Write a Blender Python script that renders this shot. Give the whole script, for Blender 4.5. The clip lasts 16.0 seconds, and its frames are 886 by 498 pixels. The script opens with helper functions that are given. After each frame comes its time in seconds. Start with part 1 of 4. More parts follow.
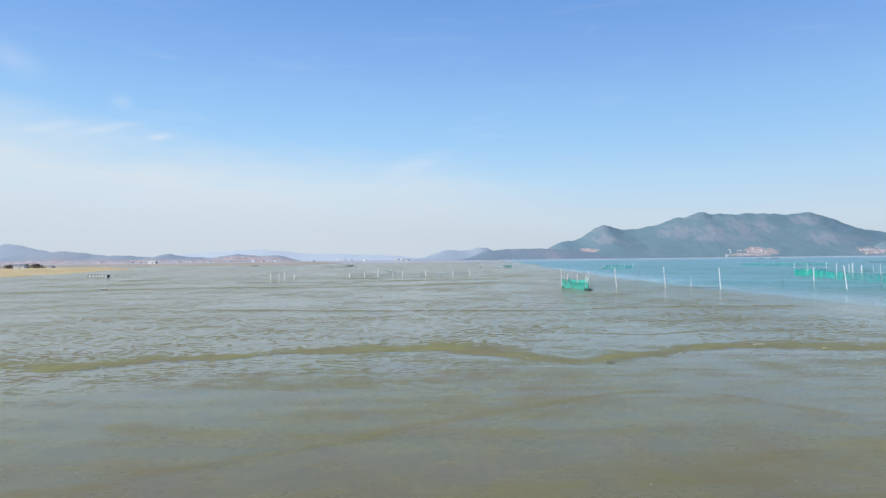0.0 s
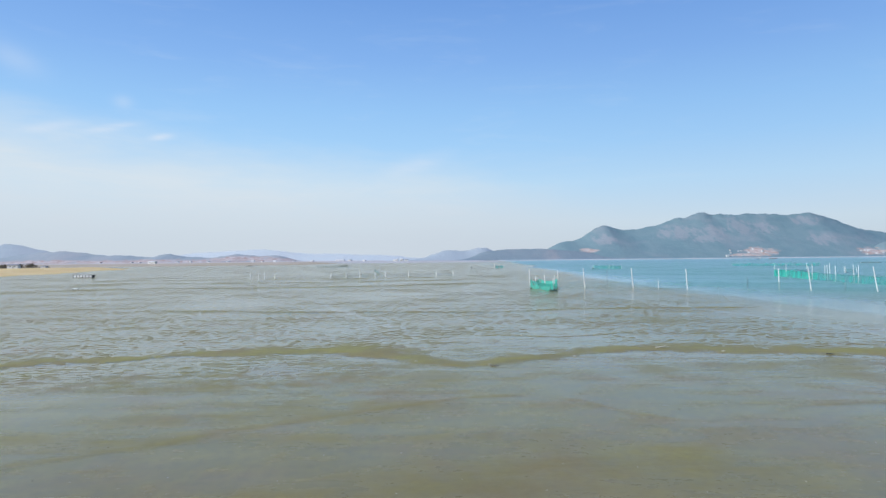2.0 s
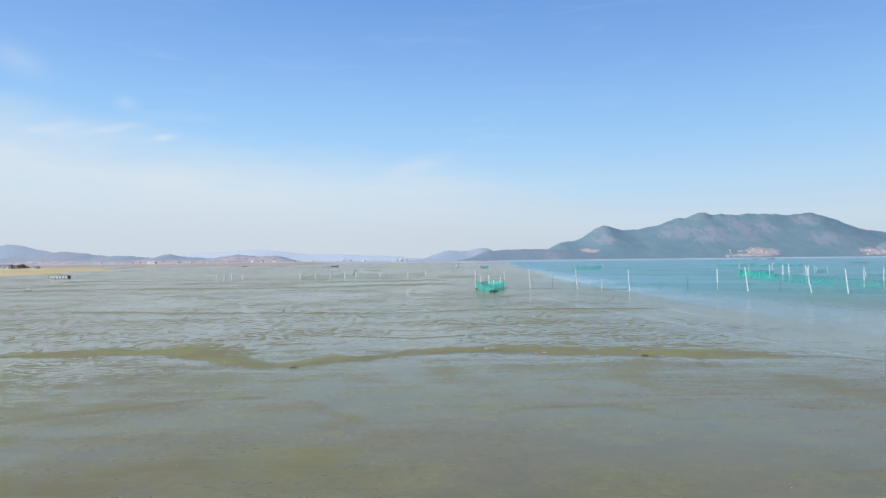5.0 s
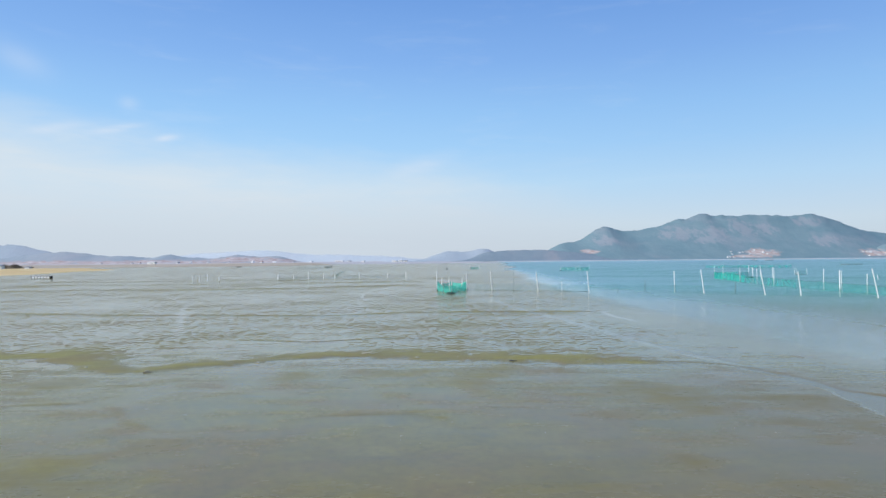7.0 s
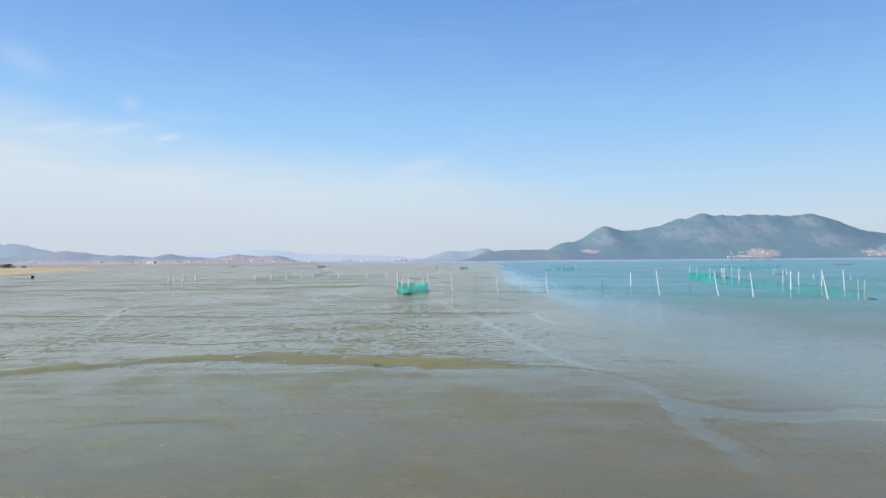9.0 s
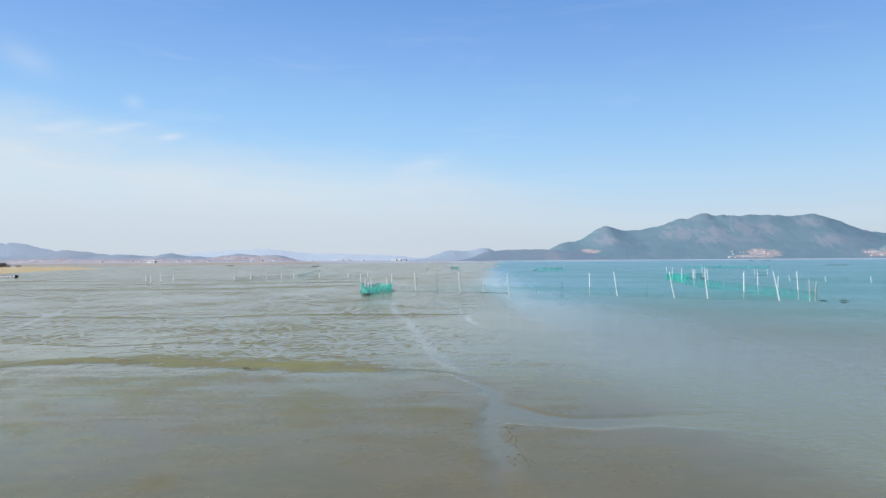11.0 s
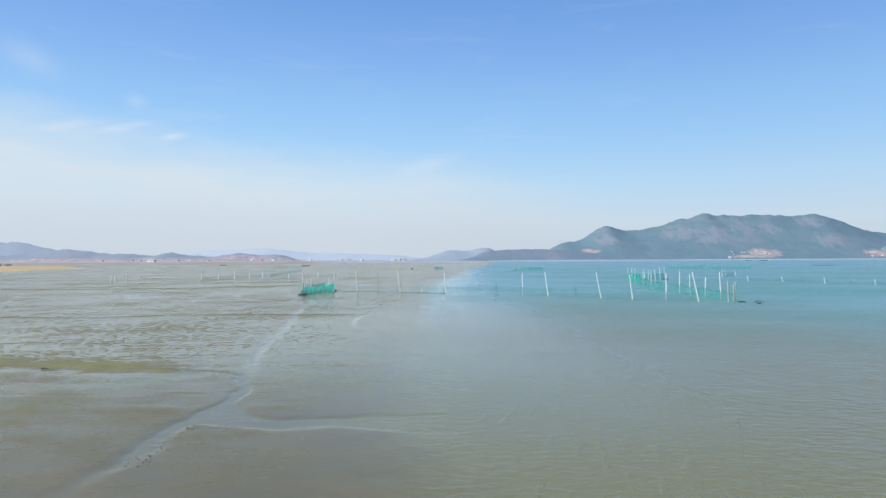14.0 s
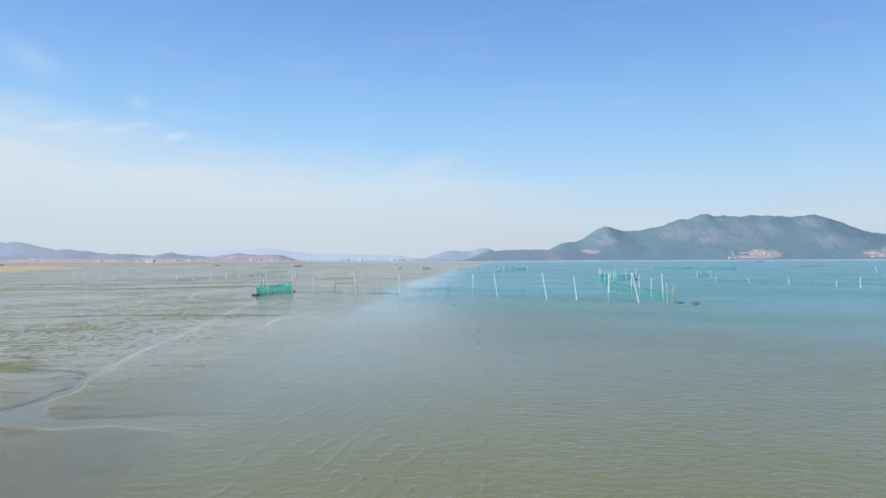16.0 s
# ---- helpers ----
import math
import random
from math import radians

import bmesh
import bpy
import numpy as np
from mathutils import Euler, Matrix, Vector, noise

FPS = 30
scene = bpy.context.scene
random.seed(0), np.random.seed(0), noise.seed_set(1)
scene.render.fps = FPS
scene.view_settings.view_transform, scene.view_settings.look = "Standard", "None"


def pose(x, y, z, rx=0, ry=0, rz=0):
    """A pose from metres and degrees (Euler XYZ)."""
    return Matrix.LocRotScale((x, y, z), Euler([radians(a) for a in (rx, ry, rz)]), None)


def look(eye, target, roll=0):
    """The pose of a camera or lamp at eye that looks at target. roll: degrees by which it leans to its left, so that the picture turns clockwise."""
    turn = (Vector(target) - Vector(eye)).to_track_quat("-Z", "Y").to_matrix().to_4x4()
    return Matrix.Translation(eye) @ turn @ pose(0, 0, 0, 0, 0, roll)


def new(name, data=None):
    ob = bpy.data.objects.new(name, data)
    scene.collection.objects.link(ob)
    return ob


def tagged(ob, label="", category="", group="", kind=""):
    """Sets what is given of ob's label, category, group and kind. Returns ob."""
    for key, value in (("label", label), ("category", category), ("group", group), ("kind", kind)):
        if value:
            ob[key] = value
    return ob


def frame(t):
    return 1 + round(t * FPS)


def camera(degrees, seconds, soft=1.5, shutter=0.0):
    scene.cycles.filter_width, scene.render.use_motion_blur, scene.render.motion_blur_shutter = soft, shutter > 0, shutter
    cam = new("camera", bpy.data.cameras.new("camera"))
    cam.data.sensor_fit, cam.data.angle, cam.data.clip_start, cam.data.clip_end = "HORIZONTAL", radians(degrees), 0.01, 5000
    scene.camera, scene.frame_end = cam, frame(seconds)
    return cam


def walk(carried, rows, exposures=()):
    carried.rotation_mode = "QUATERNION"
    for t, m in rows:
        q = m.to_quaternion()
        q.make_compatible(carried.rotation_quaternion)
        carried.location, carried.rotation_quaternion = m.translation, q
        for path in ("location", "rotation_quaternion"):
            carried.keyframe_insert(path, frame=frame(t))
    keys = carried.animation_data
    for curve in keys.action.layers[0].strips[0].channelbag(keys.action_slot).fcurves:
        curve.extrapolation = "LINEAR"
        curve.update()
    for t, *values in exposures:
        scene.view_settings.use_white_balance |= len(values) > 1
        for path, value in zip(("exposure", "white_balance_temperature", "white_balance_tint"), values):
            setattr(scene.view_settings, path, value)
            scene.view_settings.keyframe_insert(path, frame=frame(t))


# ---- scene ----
cam = camera(72.0, 16.0)
PATH = [
    (0, (-0.556, 4.513, 6.802), (-0.43, 104.50, 8.48), -0.63),
    (0.5, (1.332, 4.528, 6.825), (1.39, 104.51, 8.53), -0.60),
    (1, (3.179, 4.745, 6.844), (3.19, 104.73, 8.54), -0.59),
    (1.5, (5.024, 4.868, 6.860), (5.01, 104.85, 8.56), -0.59),
    (2, (6.994, 4.843, 6.853), (6.94, 104.83, 8.55), -0.59),
    (2.5, (9.036, 4.846, 6.835), (8.92, 104.83, 8.54), -0.59),
    (3, (11.124, 4.811, 6.810), (10.93, 104.80, 8.56), -0.59),
    (3.5, (13.272, 4.773, 6.789), (13.00, 104.76, 8.54), -0.61),
    (4, (15.448, 4.728, 6.784), (15.11, 104.71, 8.53), -0.62),
    (6.5, (26.775, 5.118, 6.928), (26.12, 105.10, 8.74), -0.55),
    (7, (29.107, 5.261, 6.958), (28.37, 105.24, 8.81), -0.52),
    (7.5, (31.449, 5.445, 6.984), (30.70, 105.43, 8.81), -0.52),
    (8, (33.746, 5.658, 7.008), (32.92, 105.64, 8.80), -0.53),
    (8.5, (36.041, 5.865, 7.041), (35.14, 105.84, 8.83), -0.50),
    (9, (38.303, 6.011, 7.074), (37.34, 105.99, 8.87), -0.47),
    (11.5, (49.237, 6.555, 7.244), (47.84, 106.53, 8.94), -0.36),
    (12, (51.489, 6.598, 7.278), (50.03, 106.57, 8.95), -0.33),
    (12.5, (53.779, 6.546, 7.290), (52.21, 106.52, 8.97), -0.31),
    (13, (56.044, 6.532, 7.281), (54.39, 106.50, 8.96), -0.31),
    (13.5, (58.362, 6.524, 7.259), (56.67, 106.50, 8.94), -0.30),
    (14, (60.777, 6.501, 7.245), (59.05, 106.47, 8.92), -0.30),
    (14.5, (63.251, 6.510, 7.239), (61.45, 106.48, 8.94), -0.29),
    (15, (65.716, 6.469, 7.247), (63.90, 106.44, 8.94), -0.28),
    (15.5, (68.194, 6.368, 7.269), (66.35, 106.34, 8.97), -0.26),
    (16, (70.710, 6.226, 7.293), (68.83, 106.19, 9.03), -0.24),
]
walk(cam, [(t, look(eye, target, roll)) for t, eye, target, roll in PATH])

# ---- world, sun ----
SUN_AZ, SUN_EL = radians(-116), radians(38)      # azimuth from +y towards +x
sun_dir = Vector((math.sin(SUN_AZ) * math.cos(SUN_EL), math.cos(SUN_AZ) * math.cos(SUN_EL), math.sin(SUN_EL)))
sun_data = bpy.data.lights.new("sun", "SUN")
sun_data.energy, sun_data.angle, sun_data.color = 3.4, radians(0.6), (1.0, 0.95, 0.87)
sun = new("sun", sun_data)
sun.matrix_world = look((0, 0, 400), Vector((0, 0, 400)) - sun_dir)

world = bpy.data.worlds.new("sky")
scene.world = world
world.use_nodes = True


class Nodes:
    """Short hand for building a node tree."""

    def __init__(self, tree):
        self.tree = tree

    def node(self, kind, ins=None):
        n = self.tree.nodes.new(kind)
        for key, value in (ins or {}).items():
            if isinstance(value, bpy.types.NodeSocket):
                self.tree.links.new(value, n.inputs[key])
            else:
                n.inputs[key].default_value = value
        return n

    def math(self, op, a, b=0.0, c=0.0, clamp=False):
        n = self.node("ShaderNodeMath", {0: a, 1: b, 2: c})
        n.operation, n.use_clamp = op, clamp
        return n.outputs[0]

    def vmath(self, op, a, b=(0, 0, 0)):
        n = self.node("ShaderNodeVectorMath", {0: a, 1: b})
        n.operation = op
        return n.outputs["Value"] if op in ("LENGTH", "DOT_PRODUCT", "DISTANCE") else n.outputs["Vector"]

    def ramp(self, x, lo, hi, a=0.0, b=1.0):
        n = self.node("ShaderNodeMapRange", {"Value": x, "From Min": lo, "From Max": hi, "To Min": a, "To Max": b})
        n.interpolation_type = "SMOOTHSTEP"
        return n.outputs[0]

    def noise(self, vec, scale, detail=3.0, rough=0.5, dist=0.0):
        return self.node("ShaderNodeTexNoise", {"Vector": vec, "Scale": scale, "Detail": detail, "Roughness": rough,
                                                "Distortion": dist}).outputs[0]

    def mix(self, fac, a, b):
        n = self.node("ShaderNodeMix")
        n.data_type = "RGBA"
        for i, value in ((0, fac), (6, a), (7, b)):
            if isinstance(value, bpy.types.NodeSocket):
                self.tree.links.new(value, n.inputs[i])
            elif i == 0:
                n.inputs[i].default_value = value
            else:
                n.inputs[i].default_value = (*value[:3], 1.0)
        return n.outputs[2]

    def scaled(self, vec, s):
        return self.vmath("MULTIPLY", vec, s)


w = Nodes(world.node_tree)
world.node_tree.nodes.clear()
sky = w.node("ShaderNodeTexSky")
sky.sky_type, sky.sun_disc, sky.sun_elevation, sky.sun_rotation = "NISHITA", False, SUN_EL, SUN_AZ
sky.altitude, sky.air_density, sky.dust_density, sky.ozone_density = 0.0, 1.0, 0.25, 4.0
gen = w.node("ShaderNodeTexCoord").outputs["Generated"]
ray = w.vmath("NORMALIZE", gen)
sep = w.node("ShaderNodeSeparateXYZ", {0: ray})
up, east = sep.outputs["Z"], sep.outputs["X"]
# winter sky: clear blue above, paling downwards through thin haze, with a milky bank on the landward side
tone = w.node("ShaderNodeValToRGB", {0: up})
SKY_TONES = ((0.0, (3.04, 3.48, 4.05)), (0.02, (3.16, 3.66, 4.2)), (0.056, (3.36, 4.0, 4.58)), (0.121, (2.74, 3.98, 5.14)), (0.183, (2.08, 3.56, 5.30)),
             (0.235, (1.74, 3.20, 5.20)), (0.309, (1.32, 2.56, 4.86)), (0.393, (0.97, 2.05, 4.40)), (0.5, (0.74, 1.66, 3.9)))
ramp = tone.color_ramp
while len(ramp.elements) < len(SKY_TONES):
    ramp.elements.new(0.5)
for stop, (at, colour) in zip(ramp.elements, SKY_TONES):
    stop.position, stop.color = at, (*(c / 6 for c in colour), 1.0)
low_sky = w.scaled(tone.outputs[0], (6, 6, 6))
overhead = w.node("ShaderNodeHueSaturation", {"Hue": 0.504, "Saturation": 1.10, "Value": 1.08, "Fac": 1.0, "Color": sky.outputs[0]}).outputs[0]
hazy = w.mix(w.ramp(up, 0.36, 0.66, 0.06, 1.0), low_sky, overhead)
soft_edge = w.noise(w.scaled(ray, (2.0, 2.0, 7.0)), 1.6, 5.0, 0.6)
thin = w.noise(w.scaled(ray, (3.0, 3.0, 16.0)), 2.2, 5.0, 0.62, 0.4)
wave = w.math("MULTIPLY", w.math("SUBTRACT", soft_edge, 0.5), -0.10)
lift = w.math("ADD", w.math("ADD", up, wave), w.math("MULTIPLY", east, 0.13))
bank = w.math("MULTIPLY", w.ramp(lift, 0.165, 0.06), w.ramp(thin, 0.25, 0.75, 0.72, 1.0))
bank = w.math("MULTIPLY", bank, w.ramp(east, 0.42, -0.05))
hazy = w.mix(w.math("MULTIPLY", bank, 0.95), hazy, w.mix(w.ramp(up, 0.02, 0.13), (3.34, 3.78, 4.28), (3.78, 4.28, 4.72)))
hazy = w.mix(w.math("MULTIPLY", w.ramp(thin, 0.5, 0.8), 0.10), hazy, (3.9, 4.4, 5.0))
# thin cirrus wisps
streak = w.noise(w.scaled(ray, (7.0, 7.0, 40.0)), 1.5, 5.0, 0.6, 0.3)
wisps = 0.0
for az, el, wide, tall, tilt, amount in ((-32.9, 10.7, 1.9, 0.34, 0.27, 0.45), (-28.9, 11.0, 1.7, 0.26, 0.24, 0.75), (-24.9, 10.55, 0.9, 0.28, 0.2, 0.7),
                                         (-2.5, 8.8, 2.6, 0.7, 0.26, 0.4), (-27.7, 13.15, 0.7, 0.5, 0.0, 0.3), (-35.2, 15.5, 1.8, 0.9, -0.4, 0.22)):
    a, e = radians(az), radians(el)
    ahead = Vector((math.sin(a) * math.cos(e), math.cos(a) * math.cos(e), math.sin(e)))
    side = Vector((math.cos(a), -math.sin(a), 0)) * math.cos(tilt) + Vector((0, 0, 1)) * math.sin(tilt)
    over = ahead.cross(side) * -1
    u = w.math("DIVIDE", w.vmath("DOT_PRODUCT", ray, tuple(side - ahead * side.dot(ahead))), radians(wide))
    v = w.math("DIVIDE", w.vmath("DOT_PRODUCT", ray, tuple(over)), radians(tall))
    front = w.math("GREATER_THAN", w.vmath("DOT_PRODUCT", ray, tuple(ahead)), 0.5)
    r2 = w.math("ADD", w.math("MULTIPLY", u, u), w.math("MULTIPLY", v, v))
    blob = w.math("MULTIPLY", w.math("EXPONENT", w.math("MULTIPLY", r2, -1.0)), front)
    blob = w.math("MULTIPLY", blob, w.ramp(streak, 0.3, 0.65, 0.2, amount * 0.95))
    wisps = w.math("ADD", wisps, blob)
wisps = w.math("MINIMUM", wisps, 0.8)
clouded = w.mix(wisps, hazy, (4.1, 4.5, 5.1))
# deeper blue away from the sun's side
clouded = w.vmath("MULTIPLY", clouded, w.mix(w.ramp(east, -0.3, 0.65), (1.035, 1.03, 1.02), (0.93, 0.94, 0.96)))
background = w.node("ShaderNodeBackground", {"Color": clouded, "Strength": 0.175})
w.node("ShaderNodeOutputWorld", {"Surface": background.outputs[0]})
scene.view_settings.exposure = 0.0


# ---- materials ----
def material(name):
    m = bpy.data.materials.new(name)
    m.use_nodes = True
    m.node_tree.nodes.clear()
    n = Nodes(m.node_tree)
    pos = n.node("ShaderNodeNewGeometry").outputs["Position"]
    return m, n, pos


def finish(n, **ins):
    bsdf = n.node("ShaderNodeBsdfPrincipled", {k.replace("_", " "): (v if not isinstance(v, tuple) else (*v, 1.0)[:4])
                                                for k, v in ins.items()})
    n.node("ShaderNodeOutputMaterial", {"Surface": bsdf.outputs[0]})
    return bsdf


def bumped(n, height, distance, strength=1.0):
    return n.node("ShaderNodeBump", {"Height": height, "Distance": distance, "Strength": strength}).outputs[0]


def simple(name, a, b, scale, rough=0.6, metallic=0.0, relief=0.004):
    """Two-tone worn surface with grain."""
    m, n, pos = material(name)
    big = n.noise(pos, scale, 4.0, 0.6)
    fine = n.noise(pos, scale * 9, 3.0, 0.6)
    col = n.mix(n.ramp(big, 0.35, 0.68), a, b)
    col = n.mix(n.math("MULTIPLY", fine, 0.35), col, tuple(c * 0.6 for c in a))
    finish(n, Base_Color=col, Roughness=n.ramp(fine, 0.3, 0.7, rough - 0.08, rough + 0.12), Metallic=metallic,
           Normal=bumped(n, fine, relief))
    return m


def water_shader(n, pos):
    """Silty shallow sea: matt cloudy body under a rippled glossy skin."""
    xyz = n.node("ShaderNodeSeparateXYZ", {0: pos})
    x, y = xyz.outputs["X"], xyz.outputs["Y"]
    flat = n.scaled(pos, (1, 1, 0))
    off = n.math("SUBTRACT", x, 58.0)
    drift = n.noise(flat, 0.02, 3.0, 0.5)
    stir = n.noise(n.scaled(flat, (1.0, 0.5, 1.0)), 0.11, 4.0, 0.6, 0.5)
    # silt near the mud, clear green sea farther out
    deep = n.math("ADD", n.math("MULTIPLY", off, 0.005), n.math("MULTIPLY", y, 0.0066))
    deep = n.math("ADD", deep, n.math("MULTIPLY", n.math("SUBTRACT", drift, 0.5), 0.4))
    deep = n.math("ADD", deep, n.math("MULTIPLY", n.math("SUBTRACT", stir, 0.5), 0.18))
    clear = n.ramp(deep, 0.28, 1.2)
    silt = n.mix(stir, (0.256, 0.227, 0.084), (0.236, 0.217, 0.085))
    creek = n.ramp(off, 0.0, -5.0)
    silt = n.mix(creek, silt, (0.215, 0.202, 0.122))
    col = n.mix(clear, silt, (0.118, 0.338, 0.242))
    choppy = n.ramp(n.math("ADD", off, n.math("MULTIPLY", n.math("SUBTRACT", drift, 0.5), 30)), -6, 28)
    ripple = n.noise(n.scaled(flat, (0.62, 1.0, 1.0)), 2.3, 4.0, 0.66, 0.5)
    swell = n.noise(n.scaled(flat, (1.0, 0.4, 1.0)), 0.5, 3.0, 0.5, 0.8)
    # low crests that run in along the edge of the mud, one behind the other
    sway = n.noise(n.scaled(flat, (1.0, 0.5, 1.0)), 0.27, 4.0, 0.62)
    phase = n.math("ADD", n.math("MULTIPLY", x, 6.0), n.math("ADD", n.math("MULTIPLY", y, -1.5), n.math("MULTIPLY", sway, 13.0)))
    crest = n.ramp(n.math("SINE", phase), 0.45, 1.0)
    where = n.math("MULTIPLY", n.ramp(off, 2.0, 5.0), n.ramp(off, 18.0, 11.0))
    where = n.math("MULTIPLY", where, n.ramp(y, 47.0, 37.0))
    line = n.math("MULTIPLY", n.math("MULTIPLY", crest, where), n.ramp(n.noise(n.scaled(flat, (1.0, 0.42, 1.0)), 0.75, 3.0, 0.6), 0.44, 0.58))
    broad = n.noise(n.scaled(flat, (0.6, 1.0, 1.0)), 0.42, 3.0, 0.6, 0.4)
    gust = n.ramp(n.noise(n.scaled(flat, (0.5, 1.0, 1.0)), 0.035, 3.0, 0.55), 0.35, 0.65, 0.55, 1.25)
    wavelet = n.noise(n.scaled(flat, (0.7, 1.0, 1.0)), 5.2, 2.0, 0.5, 0.4)
    chop = n.math("ADD", n.math("ADD", ripple, n.math("MULTIPLY", wavelet, n.ramp(off, 4.0, 40.0, 0.1, 0.4))), n.math("MULTIPLY", swell, 0.8))
    chop = n.math("ADD", chop, n.math("MULTIPLY", broad, n.ramp(off, 8.0, 60.0, 0.4, 2.4)))
    chop = n.math("MULTIPLY", n.math("MULTIPLY", chop, gust), n.ramp(where, 0, 1, 1.0, 0.55))
    chop = n.math("ADD", chop, n.math("MULTIPLY", line, 0.13))
    normal = n.node("ShaderNodeBump", {"Height": chop, "Distance": n.ramp(choppy, 0, 1, 0.05, 0.15), "Strength": 1.0}).outputs[0]
    body = n.node("ShaderNodeBsdfDiffuse", {"Color": col, "Normal": normal})
    gloss = n.node("ShaderNodeBsdfGlossy", {"Color": (1, 1, 1, 1), "Roughness": n.ramp(choppy, 0, 1, 0.16, 0.34), "Normal": normal})
    facing = n.node("ShaderNodeLayerWeight", {"Blend": 0.5, "Normal": normal}).outputs["Facing"]
    shine = n.math("ADD", n.math("MULTIPLY", n.math("POWER", facing, 5.0), n.math("SUBTRACT", n.ramp(choppy, 0, 1, 1.0, 0.74), n.math("MULTIPLY", creek, 0.3))), 0.02)
    return n.node("ShaderNodeMixShader", {0: shine, 1: body.outputs[0], 2: gloss.outputs[0]}).outputs[0]


def water_material():
    m, n, pos = material("sea_water")
    n.node("ShaderNodeOutputMaterial", {"Surface": water_shader(n, pos)})
    return m


def mud_material():
    m, n, pos = material("wet_mud")
    xyz = n.node("ShaderNodeSeparateXYZ", {0: pos})
    z = xyz.outputs["Z"]
    flat = n.scaled(pos, (1, 1, 0))
    big = n.noise(flat, 0.045, 3.0, 0.5)
    mid = n.noise(n.scaled(flat, (0.55, 1.0, 1.0)), 0.7, 4.0, 0.6, 0.4)
    crests = n.noise(n.scaled(flat, (0.55, 1.0, 1.0)), 2.2, 4.0, 0.62, 0.5)
    pits = n.noise(n.scaled(flat, (0.8, 1.0, 1.0)), 3.4, 3.0, 0.6)
    lace = n.math("ADD", n.math("MULTIPLY", crests, 0.68), n.math("MULTIPLY", pits, 0.32))
    streak = n.noise(n.scaled(flat, (0.09, 1.0, 1.0)), 0.55, 4.0, 0.6, 0.6)
    pools = n.noise(n.scaled(flat, (0.7, 1.0, 1.0)), 0.13, 3.0, 0.55, 0.5)
    fine = n.noise(flat, 9.0, 4.0, 0.65)
    speck = n.noise(flat, 2.6, 4.0, 0.7)
    # the landward flat is rippled all over, the strip by the sea is smooth slime
    landward = n.math("ADD", n.math("MULTIPLY", xyz.outputs["X"], -0.012), n.math("MULTIPLY", xyz.outputs["Y"], 0.02))
    rippled = n.ramp(n.math("ADD", landward, n.math("MULTIPLY", n.math("SUBTRACT", big, 0.5), 0.9)), 0.68, 1.3, 0.10, 1.0)
    # ripples again beside the creek mouth
    beside = n.math("MULTIPLY", n.ramp(xyz.outputs["X"], -5.0, 30.0), n.ramp(xyz.outputs["Y"], 36.0, 60.0))
    rippled = n.math("MAXIMUM", rippled, n.math("MULTIPLY", beside, n.ramp(big, 0.3, 0.6, 0.5, 0.9)))
    # how far the mud stands out of the film of water that lies on the flat
    stands = n.math("ADD", z, n.math("MULTIPLY", n.math("SUBTRACT", mid, 0.5), 0.05))
    stands = n.math("ADD", stands, n.math("MULTIPLY", n.math("SUBTRACT", lace, 0.5), n.math("MULTIPLY", rippled, 0.46)))
    stands = n.math("ADD", stands, n.math("MULTIPLY", n.math("SUBTRACT", big, 0.5), 0.06))
    stands = n.math("ADD", stands, n.math("MULTIPLY", n.math("SUBTRACT", streak, 0.5), 0.06))
    stands = n.math("ADD", stands, n.math("MULTIPLY", n.math("SUBTRACT", pools, 0.5), n.math("MULTIPLY", rippled, 0.07)))
    # the flat stays wetter towards the sea
    seaward = n.ramp(n.math("ADD", xyz.outputs["X"], n.math("MULTIPLY", n.math("SUBTRACT", pools, 0.5), 30.0)), 30.0, 58.0)
    stands = n.math("SUBTRACT", stands, n.math("MULTIPLY", seaward, 0.022))
    soft, crisp = n.ramp(stands, -0.02, 0.12), n.ramp(stands, 0.042, 0.080)
    dry = n.math("ADD", soft, n.math("MULTIPLY", n.math("SUBTRACT", crisp, soft), rippled))
    mark = n.node("ShaderNodeAttribute")
    mark.attribute_name = "film"
    film = mark.outputs["Fac"]
    bare = n.math("SUBTRACT", 1.0, film)
    dry = n.math("MULTIPLY", dry, bare)
    drowned = n.math("SUBTRACT", 1.0, n.math("MULTIPLY", film, 0.8))
    grey = n.mix(n.ramp(mid, 0.3, 0.7), (0.226, 0.190, 0.060), (0.282, 0.241, 0.080))
    olive = n.mix(n.ramp(fine, 0.3, 0.7), (0.295, 0.263, 0.052), (0.375, 0.337, 0.076))
    blotch = n.noise(n.scaled(flat, (0.6, 1.0, 1.0)), 0.42, 6.0, 0.68, 0.5)
    algae = n.ramp(n.math("ADD", z, n.math("MULTIPLY", n.math("SUBTRACT", blotch, 0.5), 0.16)), 0.062, 0.122)
    col = n.mix(n.math("MULTIPLY", algae, 0.72), grey, olive)
    brown = n.ramp(n.noise(flat, 0.16, 5.0, 0.65), 0.45, 0.66)
    col = n.mix(n.math("MULTIPLY", brown, 0.7), col, (0.255, 0.185, 0.075))
    silty = n.ramp(n.noise(n.scaled(flat, (1, 1.3, 1)), 0.33, 5.0, 0.7, 0.3), 0.54, 0.66)
    col = n.mix(n.math("MULTIPLY", silty, 0.25), col, (0.16, 0.16, 0.11))
    col = n.mix(n.ramp(speck, 0.35, 0.75, 0.0, 0.4), col, (0.12, 0.108, 0.055))
    mouth = n.math("MULTIPLY", n.ramp(n.math("ADD", xyz.outputs["X"], n.math("MULTIPLY", n.math("SUBTRACT", big, 0.5), 24.0)), 24.0, 50.0),
                   n.ramp(n.math("ADD", xyz.outputs["Y"], n.math("MULTIPLY", n.math("SUBTRACT", pools, 0.5), 16.0)), 50.0, 28.0))
